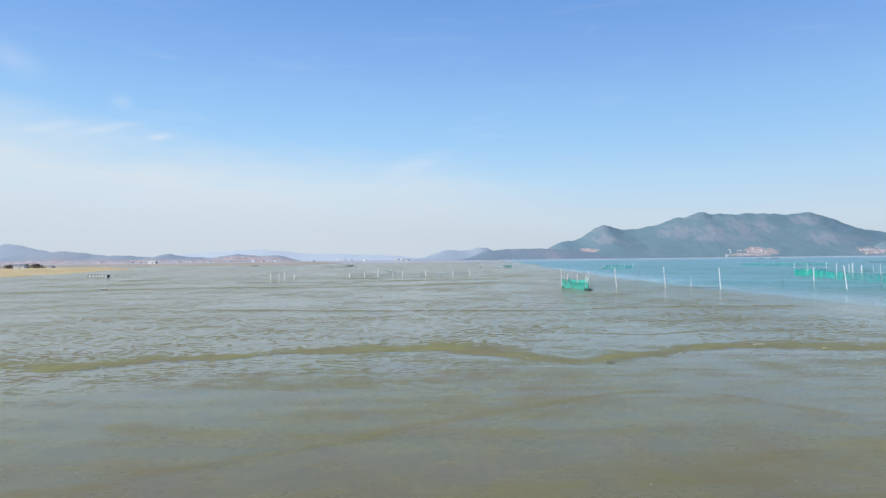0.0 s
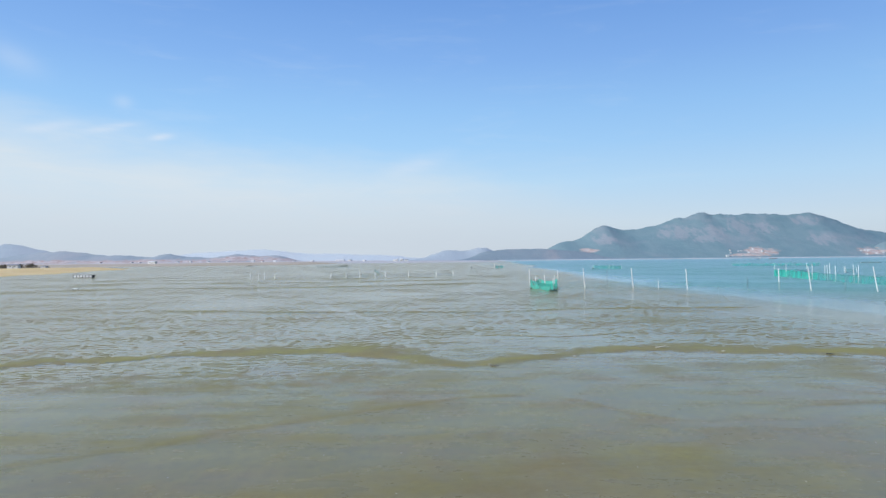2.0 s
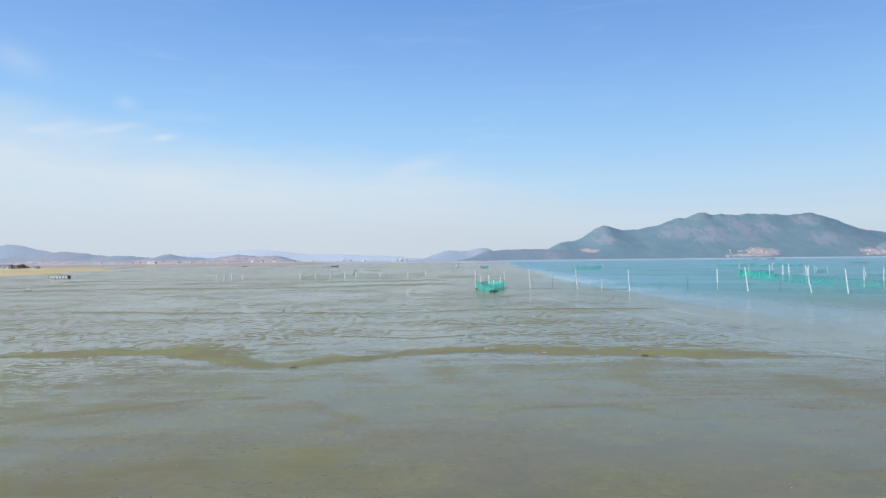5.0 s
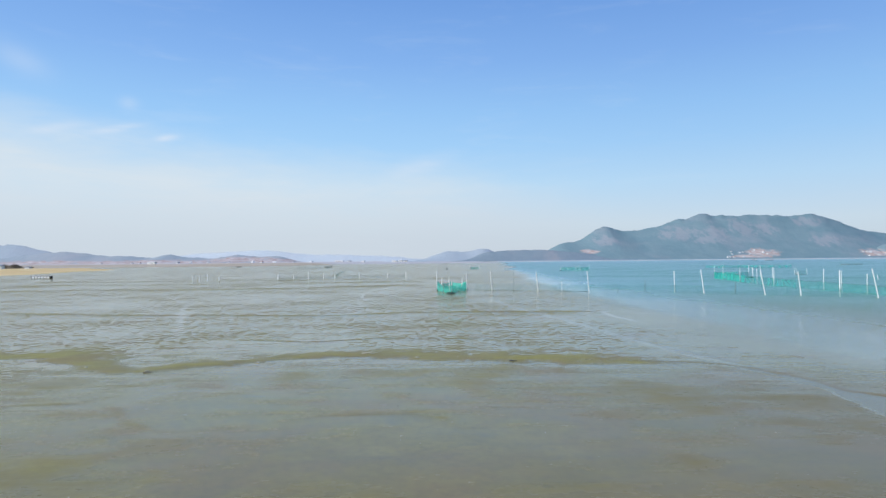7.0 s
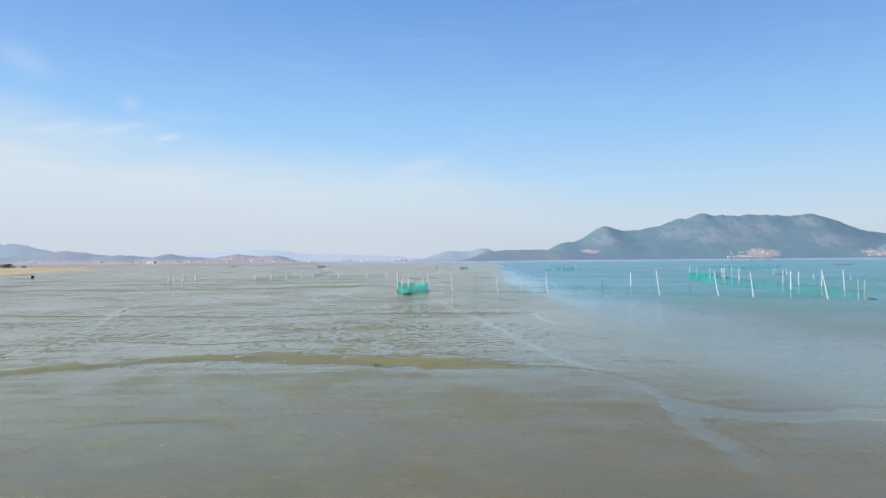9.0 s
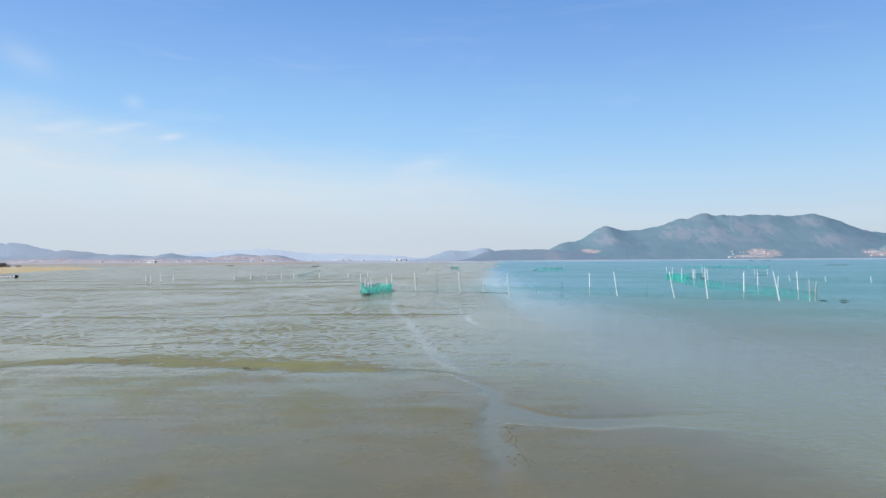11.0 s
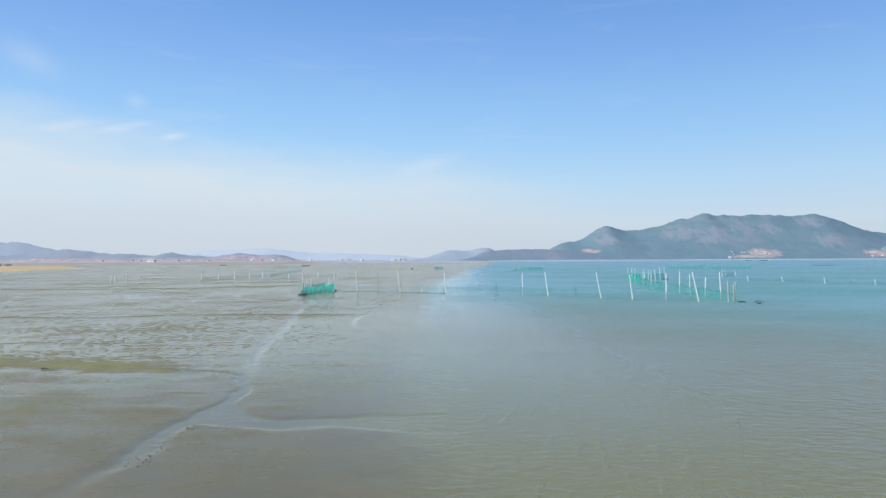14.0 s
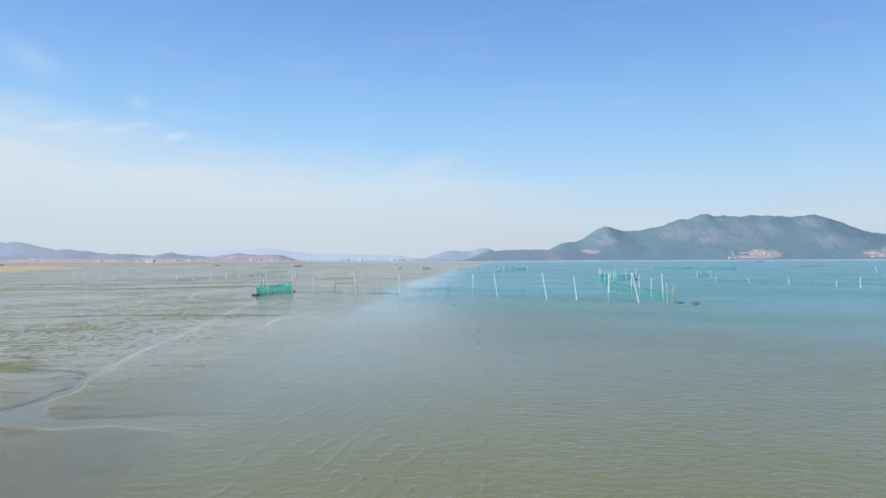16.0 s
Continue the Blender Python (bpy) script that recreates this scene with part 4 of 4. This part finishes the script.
row = thing("leader_net", "pale sunken net on short leaning stakes in the sea", "net fence", 170, 205)
ROW = [(152.3, 197.5, 1.7, 0), (158.6, 189.6, 1.5, 0), (160.2, 181.6, 1.5, 1), (163.5, 177.2, 1.8, 0), (166.4, 171.0, 1.9, 1), (168.6, 164.5, 1.6, 0), (170.1, 157.6, 2.7, 0)]
for k, (x, y, h, dark) in enumerate(ROW):
    stake(row, x, y, h, (-0.4 + 0.06 * k, 0), DARK_STAKE if dark else WHITE_STAKE, 0.09)
for k, (a, b) in enumerate(zip(ROW, ROW[1:])):
    net_panel(row, a[:2], b[:2], 1.2, 1.2, PALE_NET, 0.5, 0.6, ())
small = thing("fish_trap", "small pale net pocket on thin stakes in the sea", "fish trap", 168, 247)
for a, b in (((165.5, 246), (168, 249)), ((168, 249), (171, 247)), ((171, 247), (165.5, 246))):
    net_panel(small, a, b, 1.6, 1.6, PALE_NET)
for x, y in ((165.5, 246), (168, 249), (171, 247)):
    stake(small, x, y, 2.6, (-0.3, 0), radius=0.08)
lone = thing("stake_post", "single leaning white stake far out in the sea", "stake", 286.5, 322)
stake(lone, 286.5, 322, 2.6, (-0.7, 0), radius=0.12)

mud_fence = thing("leader_net", "sagging pale net on short white stakes across the far mud", "net fence", -20, 262)
MUD_ROW = [(-62.2, 223.5, 3.4), (-57.5, 217.3, 3.2), (-57.7, 225.1, 3.6), (-55.2, 229.7, 2.8), (-36.4, 240.0, 2.8), (-31.1, 243.1, 2.6), (-26.3, 247.4, 4.0),
           (-20.3, 247.3, 2.8), (-16.8, 252.7, 2.8), (-7.6, 258.4, 2.6), (3.8, 261.1, 2.6), (11.0, 268.0, 2.6)]
for x, y, h in MUD_ROW:
    stake(mud_fence, x, y, h * 0.72, (0.06, 0), radius=0.16)
for k, (a, b) in enumerate(zip(MUD_ROW[4:], MUD_ROW[5:])):
    net_panel(mud_fence, a[:2], b[:2], 1.4, 1.4, PALE_NET, 0.4, 0.6, ())

for (x, y), label in (((28.5, 476), "dark net heap with one stake on the far mud"), ((49, 471), "little green net trap on the far mud")):
    t = thing("fish_trap", label, "fish trap", x, y)
    if x < 40:
        heap(t, x, y, (1.8, 1.4, 0.8), DARK_NET, "net_roll", 17)
        stake(t, x - 0.5, y, 3.6, (0.1, 0), radius=0.13)
    else:
        for a, b in (((-3, 0), (1, 3)), ((1, 3), (4, 0)), ((4, 0), (-3, 0))):
            net_panel(t, (x + a[0], y + a[1]), (x + b[0], y + b[1]), 1.7, 1.7, TEAL_NET)
        for dx, dy in ((-3, 0), (1, 3), (4, 0)):
            stake(t, x + dx, y + dy, 3.0, radius=0.1)
dark_line = thing("leader_net", "dark green net line running away over the far mud", "net fence", -28, 330)
DARK_LINE = [(-22, 280), (-25, 304), (-31, 345), (-38, 403)]
for a, b in zip(DARK_LINE, DARK_LINE[1:]):
    net_panel(dark_line, a, b, 1.1, 1.1, SEA_NET, 0.3, 0.5, ("foot", "head"))
for x, y in DARK_LINE:
    stake(dark_line, x, y, 2.2, mat=DARK_STAKE, radius=0.09)
long_net = thing("leader_net", "long brownish net line on the far mud", "net fence", -100, 560)
LONG = [(-114, 590), (-104, 575), (-92, 570), (-78, 560)]
for a, b in zip(LONG, LONG[1:]):
    net_panel(long_net, a, b, 2.0, 2.0, PALE_NET, 0.4, 0.6)
for x, y in LONG:
    stake(long_net, x, y, 3.0, mat=DARK_STAKE, radius=0.14)


# ---- raft and boats ----
def box(bm, centre, size, turn=0.0, bevel=0.0):
    m = Matrix.Translation(centre) @ Matrix.Rotation(turn, 4, "Z") @ Matrix.Diagonal((*size, 1))
    made = bmesh.ops.create_cube(bm, size=1.0, matrix=m)
    if bevel:
        edges = list({e for v in made["verts"] for e in v.link_edges})
        bmesh.ops.bevel(bm, geom=edges, offset=bevel, segments=2, affect="EDGES")


raft = thing("float_raft", "black raft on a row of white foam floats on mud", "raft", -161.2, 290.0)
raft.rotation_euler, raft.scale = (0, 0, radians(-8)), (0.87, 0.5, 0.72)
for k in range(6):
    bm = bmesh.new()
    box(bm, ((k - 2.5) * 1.85, 0, 0.86), (1.56, 3.8, 1.5), 0, 0.2)
    part("float", bm, FOAM_WHITE, raft, "white foam float block")
for y in (-1.7, 0.0, 1.7):
    bm = bmesh.new()
    box(bm, (0, y, 1.72), (12.2, 0.28, 0.22), 0, 0.04)
    part("beam", bm, BLACK_TAR, raft)
for k in range(7):
    bm = bmesh.new()
    box(bm, ((k - 3) * 1.85, 0, 0.9), (0.34, 3.5, 1.3), 0, 0.06)
    part("tyre_block", bm, BLACK_TAR, raft, "black rubber block between the floats")
for k in range(12):
    bm = bmesh.new()
    box(bm, ((k - 5.5) * 0.98, 0, 1.87), (0.82, 3.0, 0.07), 0, 0.015)
    part("deck_board", bm, BAMBOO, raft)
bm = bmesh.new()
box(bm, (0, 0, 0.12), (11.4, 2.6, 0.3), 0, 0.06)
part("skid", bm, BLACK_TAR, raft)

lost_float = thing("float", "grey-white foam float lying on the mud", "float", -87.0, 160.5)
bm = bmesh.new()
box(bm, (0, 0, 0.26), (1.1, 0.5, 0.26), 0.1, 0.08)
part("foam_block", bm, FOAM_WHITE, lost_float)
bm = bmesh.new()
box(bm, (0.05, -0.04, 0.08), (1.3, 0.6, 0.14), 0.1, 0.04)
part("tarred_base", bm, BLACK_TAR, lost_float, "black tarred base under the float")


def boat(x, y, length, turn, hull_mat, cabin, label, z=0.0):
    b = thing("boat", label, "boat", x, y, z)
    b.rotation_euler = (0, 0, radians(turn))
    half, wide, high = length / 2, length * 0.13, length * 0.075
    verts, faces = [], []
    stations = [(-1.0, 0.75, 0.0), (-0.6, 1.0, 0.0), (0.0, 1.05, 0.0), (0.5, 0.85, 0.06), (0.85, 0.42, 0.22), (1.0, 0.05, 0.42)]
    for f, wd, lift in stations:
        for side, up_ in ((-1.0, 1.0), (-0.8, 0.35), (-0.3, -0.25), (0.3, -0.25), (0.8, 0.35), (1.0, 1.0)):
            verts.append((f * half, side * wd * wide, high * (up_ + lift * 1.6)))
    for k in range(len(stations) - 1):
        for i in range(5):
            faces.append((k * 6 + i, k * 6 + i + 1, k * 6 + i + 7, k * 6 + i + 6))
    faces.append((0, 1, 2, 3, 4, 5))
    faces += [(k * 6, k * 6 + 6, k * 6 + 11, k * 6 + 5) for k in range(len(stations) - 1)]
    mesh_object("hull", verts, faces, hull_mat, b, smooth=False)
    if cabin:
        bm = bmesh.new()
        box(bm, (-half * 0.35, 0, high * 2.1), (length * 0.26, wide * 1.2, high * 2.4), 0, high * 0.15)
        cabin_box = part("cabin", bm, WHITE_WALL, b, "white painted cabin")
        bm = bmesh.new()
        box(bm, (-half * 0.35 + length * 0.131, 0, high * 2.6), (0.06, wide * 0.95, high * 0.8), 0, 0.01)
        part("window", bm, DARK_GLASS, cabin_box)
        bm = bmesh.new()
        box(bm, (-half * 0.36, 0, high * 3.4), (length * 0.30, wide * 1.35, high * 0.2), 0, 0.03)
        part("cabin_roof", bm, WHITE_WALL, cabin_box)
        v, f = tube([(-half * 0.1, 0, high), (-half * 0.1, 0, high * 5.2)], [0.12, 0.07], 6)
        mesh_object("mast", v, f, DARK_STAKE, b)
    else:
        for k in range(3):
            bm = bmesh.new()
            box(bm, (half * (k - 1) * 0.5, 0, high * 1.02), (length * 0.04, wide * 1.9, high * 0.18), 0, 0.02)
            part("thwart", bm, WEATHERED, b)
    return b


boat(748, 1440, 13, 175, HULL_BLUE, True, "small blue fishing boat with white cabin on the sea")
boat(788, 1450, 20, 4, HULL_RED, False, "long low reddish barge on the sea", -0.4)
boat(-262, 855, 8, 10, BLACK_TAR, False, "small dark open boat on the far mud", 0.2)
boat(-105, 690, 9, -8, BLACK_TAR, False, "small dark open boat on the far mud", 0.25)

mussel_raft = thing("float_raft", "long low grey-green raft far out on the sea", "raft", 373.5, 528)
for k in range(9):
    bm = bmesh.new()
    box(bm, ((k - 4) * 2.0, 0, 0.22), (1.4, 2.6, 0.5), 0, 0.12)
    part("float", bm, SEA_FLOAT, mussel_raft)
for y in (-1.1, 1.1):
    bm = bmesh.new()
    box(bm, (0, y, 0.52), (18, 0.25, 0.2), 0, 0.03)
    part("beam", bm, DARK_STAKE, mussel_raft)


# ---- trees and buildings ----
def tree(x, y, z, height, seed, label):
    rng = random.Random(seed)
    t = thing("tree", label, "tree", x, y, z, group="trees on the sand bank")
    lean = rng.uniform(-0.4, 0.4)
    v, f = tube([(0, 0, -0.4), (lean * 0.2, 0, height * 0.2), (lean * 0.6, 0.1, height * 0.5), (lean, 0.1, height * 0.85)],
                [height * 0.05, height * 0.038, height * 0.028, height * 0.01], 7)
    mesh_object("trunk", v, f, BARK, t)
    for k in range(4):
        a, h0 = rng.uniform(0, 6.28), height * rng.uniform(0.25, 0.6)
        r = height * rng.uniform(0.25, 0.42)
        v, f = tube([(lean * 0.4, 0, h0), (lean * 0.4 + math.cos(a) * r * 0.5, math.sin(a) * r * 0.5, h0 + r * 0.25),
                     (lean * 0.4 + math.cos(a) * r, math.sin(a) * r, h0 + r * 0.35)], [height * 0.018, height * 0.012, height * 0.005], 5)
        mesh_object("limb", v, f, BARK, t)
    bm = bmesh.new()
    for k in range(64):
        a, q = rng.uniform(0, 6.28), rng.random() ** 0.5
        lift = rng.uniform(0.1, 1.0)
        spread = height * 0.7 * q * (1.15 - abs(lift - 0.5))
        size = height * rng.uniform(0.05, 0.12)
        m = Matrix.Translation((lean * lift + math.cos(a) * spread, math.sin(a) * spread, height * lift * (1 - 0.15 * q)))
        m = m @ Matrix.Rotation(rng.uniform(0, 3), 4, "Z") @ Matrix.Diagonal((size * 1.3, size, size * rng.uniform(0.5, 0.8), 1))
        bmesh.ops.create_icosphere(bm, subdivisions=1, radius=1.0, matrix=m)
    for vert in bm.verts:
        vert.co += noise.noise_vector(vert.co * 2.5) * height * 0.035
    part("crown", bm, LEAF, t)
    return t


def house(x, y, z, wide, deep, high, turn, roof_mat, label, windows=3):
    h = thing("house", label, "house", x, y, z, group="houses on the far shore")
    h.rotation_euler = (0, 0, radians(turn))
    bm = bmesh.new()
    box(bm, (0, 0, high / 2 - 1), (wide, deep, high + 2))
    part("wall", bm, WHITE_WALL, h)
    rise, eave = high * 0.38, wide * 0.04
    a, b = wide / 2 + eave, deep / 2 + eave
    verts = [(-a, -b, high), (a, -b, high), (a, b, high), (-a, b, high), (-a, 0, high + rise), (a, 0, high + rise),
             (-a, -b, high - 0.3), (a, -b, high - 0.3), (a, b, high - 0.3), (-a, b, high - 0.3)]
    faces = [(0, 1, 5, 4), (2, 3, 4, 5), (1, 2, 5), (3, 0, 4), (6, 7, 1, 0), (7, 8, 2, 1), (8, 9, 3, 2), (9, 6, 0, 3), (9, 8, 7, 6)]
    mesh_object("roof", verts, faces, roof_mat, h, smooth=False)
    for k in range(windows):
        bm = bmesh.new()
        box(bm, ((k + 0.5 - windows / 2) * wide / (windows + 0.4), -deep / 2 - 0.03, high * 0.55), (wide / (windows * 3.4), 0.12, high * 0.2))
        part("window", bm, DARK_GLASS, h)
    bm = bmesh.new()
    box(bm, (wide * 0.06, -deep / 2 - 0.04, high * 0.28), (wide * 0.07, 0.14, high * 0.56))
    part("door", bm, WEATHERED, h)
    return h


rng = random.Random(11)
for k in range(46):
    x = -528 + 2.85 * k + rng.uniform(-1.2, 1.2)
    h = (7.6 if x < -446 else 4.4 if x < -430 else 6.6 if x < -412 else 4.0) * rng.uniform(0.75, 1.15)
    tree(x, 632 + rng.uniform(-10, 10), 1.4, h * 0.78, 100 + k, "dark low pine tree on the sand bank" if h > 5 else "dark scrubby bush on the sand bank")
house(-421, 612, 2.0, 10.0, 5.0, 3.4, 6, GREY_ROOF, "small white house among dark trees on the sand bank", 2)
house(-393, 616, 1.8, 5.0, 4.0, 2.0, -8, GREY_ROOF, "little hut beside the bushes on the sand bank", 2)

house(-1194, 2520, 0.5, 50, 9, 8.5, -32, PALE_ROOF, "long white building on the far shore", 2)
for x, y, wd, hg, mat in ((-1390, 2740, 14, 6, GREY_ROOF), (-1360, 2750, 12, 6, RED_ROOF), (-1180, 2730, 12, 6, GREY_ROOF), (-1135, 2760, 18, 6, PALE_ROOF),
                           (-840, 2720, 16, 7, PALE_ROOF), (-805, 2740, 12, 6, RED_ROOF), (-455, 2730, 45, 7, PALE_ROOF), (-415, 2760, 20, 6, GREY_ROOF),
                           (-1530, 2740, 12, 6, RED_ROOF), (-1050, 2750, 13, 6, GREY_ROOF), (-960, 2745, 14, 6, GREY_ROOF)):
    house(x, y, 2.0, wd, 9, hg, rng.uniform(-50, -10), mat, "small pale house on the far shore", 3)

for x, y, wd, hg, mat in ((-196, 2600, 22, 7, PALE_ROOF), (-172, 2610, 14, 8, PALE_ROOF), (-150, 2600, 16, 6, GREY_ROOF), (-330, 2600, 15, 6, PALE_ROOF),
                           (-560, 2640, 16, 6, PALE_ROOF), (-640, 2650, 12, 6, GREY_ROOF), (-720, 2640, 14, 7, PALE_ROOF)):
    house(x, y, 0.6, wd, 9, hg, rng.uniform(-45, -10), mat, "pale house in haze at the head of the bay", 3)


def mountain_foot(x, y):
    return float(hill_height(np.array([float(x)]), np.array([float(y)]), MOUNTAIN, 3800, 420, 2)[0])


house(1585, 3392, mountain_foot(1585, 3392), 16, 10, 7, 8, PALE_ROOF, "white gabled hall at the foot of the mountain", 3)
for k in range(11):
    x = 1600 + rng.uniform(0, 230)
    y = 3390 + rng.uniform(0, 75)
    house(x, y, mountain_foot(x, y), rng.uniform(7, 12), 7, rng.uniform(3, 5), rng.uniform(-25, 25), rng.choice((GREY_ROOF, RED_ROOF, PALE_ROOF)),
          "small pale village house at the foot of the mountain", 2)
for k in range(7):
    x, y = 2330 + rng.uniform(0, 170), 3395 + rng.uniform(0, 60)
    house(x, y, mountain_foot(x, y), rng.uniform(7, 12), 7, rng.uniform(3, 5), rng.uniform(-25, 25), rng.choice((GREY_ROOF, PALE_ROOF)),
          "small pale village house at the foot of the mountain", 2)


# ---- small things stranded on the mud ----
def mud_at(x, y):
    return float(mud_height(np.array([float(x)]), np.array([float(y)]))[0])


def driftwood(x, y, length, turn, mat, label, thick=0.06, forks=1, seed=0):
    rng = random.Random(seed)
    ob = thing("driftwood", label, "driftwood", x, y, mud_at(x, y))
    ob.rotation_euler = (0, 0, radians(turn))
    n = 7
    spine = [(length * (i / (n - 1) - 0.5), rng.uniform(-1, 1) * length * 0.04, thick * (0.5 + 0.9 * abs(math.sin(i * 0.8)))) for i in range(n)]
    v, f = tube(spine, [thick * (1.1 - 0.75 * i / (n - 1)) for i in range(n)], 7)
    mesh_object("stem", v, f, mat, ob)
    for k in range(forks):
        a = spine[2 + k]
        r = length * rng.uniform(0.22, 0.35)
        side = 1 if k % 2 else -1
        v, f = tube([a, (a[0] + r * 0.6, a[1] + side * r * 0.4, a[2] + r * 0.18), (a[0] + r, a[1] + side * r * 0.55, a[2] + r * 0.4)],
                    [thick * 0.6, thick * 0.4, thick * 0.15], 6)
        mesh_object("fork", v, f, mat, ob)
    return ob


def stranded_lump(x, y, size, mat, label, seed):
    ob = thing("foam_scrap", label, "foam scrap", x, y, mud_at(x, y))
    bm = bmesh.new()
    box(bm, (0, 0, size * 0.07), (size, size * 0.8, size * 0.2), seed * 0.7, size * 0.06)
    bmesh.ops.subdivide_edges(bm, edges=bm.edges[:], cuts=1, use_grid_fill=True)
    for v in bm.verts:
        v.co += noise.noise_vector(v.co * (3.0 / size) + Vector((seed, 0, 0))) * size * 0.07
    part("foam_block", bm, mat, ob)
    return ob


PALE_SCRAP = simple("pale_scrap", (0.62, 0.61, 0.55), (0.52, 0.51, 0.45), 5.0, 0.8)
driftwood(10.2, 43.6, 0.6, 12, WEATHERED, "grey-brown forked driftwood stick stranded on wet mud", 0.03, 2, 1)
driftwood(33.5, 46.8, 0.55, -8, BLACK_TAR, "short black driftwood stick on the olive ridge", 0.04, 1, 2)
driftwood(23.3, 50.5, 1.2, 10, PALE_SCRAP, "long pale bleached driftwood stick on the olive ridge", 0.045, 1, 4)
stranded_lump(9.9, 44.0, 0.2, PALE_SCRAP, "small pale foam scrap beside the driftwood", 1)
stranded_lump(16.0, 47.2, 0.22, PALE_SCRAP, "pale worn foam scrap on wet mud", 2)
stranded_lump(26.9, 48.5, 0.26, PALE_SCRAP, "flat pale foam scrap on the olive ridge", 3)
stranded_lump(5.1, 45.6, 0.2, PALE_SCRAP, "pale worn foam scrap at the bend of the olive ridge", 4)
stranded_lump(13.9, 58.8, 0.26, PALE_SCRAP, "flat pale foam scrap on rippled mud", 5)


def scatter(name, label, category, spots, sizes, flatness, mat, seed):
    """Many small pieces lying on the mud, in loose clusters (x, y, spread, how many)."""
    rng = random.Random(seed)
    ball = bmesh.new()
    bmesh.ops.create_icosphere(ball, subdivisions=1, radius=1.0)
    base = [v.co.copy() for v in ball.verts]
    tris = [[v.index for v in f.verts] for f in ball.faces]
    ball.free()
    verts, faces = [], []
    for cx, cy, spread, count in spots:
        for k in range(count):
            x, y = rng.gauss(cx, spread), rng.gauss(cy, spread)
            r = rng.uniform(*sizes)
            z, turn = mud_at(x, y), rng.uniform(0, 6.28)
            first = len(verts)
            for c in base:
                w_ = c.x * r * 1.3, c.y * r * 0.9
                grow = 1 + rng.uniform(-0.2, 0.2)
                verts.append((x + (w_[0] * math.cos(turn) - w_[1] * math.sin(turn)) * grow, y + (w_[0] * math.sin(turn) + w_[1] * math.cos(turn)) * grow,
                              z + c.z * r * flatness + r * flatness * 0.4))
            faces += [[first + i for i in t] for t in tris]
    return tagged(mesh_object(name, verts, faces, mat, None, smooth=False), label, category, kind="stuff")


SHELL = simple("shell", (0.78, 0.75, 0.68), (0.62, 0.58, 0.50), 6.0, 0.5)
CLOD = simple("mud_clod", (0.14, 0.125, 0.06), (0.20, 0.17, 0.08), 3.0, 0.6, relief=0.01)
scatter("shells", "scattered white clam shells lying on wet mud", "shells",
        [(-0.1, 29.3, 0.6, 2), (-3.6, 24.2, 1.2, 4), (5, 23.6, 2.0, 7), (14, 24, 4, 10), (-10, 26, 4, 9), (24, 26, 5, 12), (36, 27, 5, 12), (8, 40, 6, 8),
         (30, 42, 6, 8)], (0.012, 0.026), 0.45, SHELL, 5)
scatter("mud_clods", "dark crumbly mud clods on the flat and creek bank", "mud clods",
        [(49.25 + 0.03 * k, 32.9 - 0.55 * k, 0.2, 8) for k in range(10)] + [(47.4, 33, 1.0, 10), (12, 27, 5, 9), (28, 29, 6, 12), (-6, 30, 6, 9), (40, 32, 4, 12), (20, 45, 8, 8)], (0.012, 0.034), 0.6, CLOD, 6)
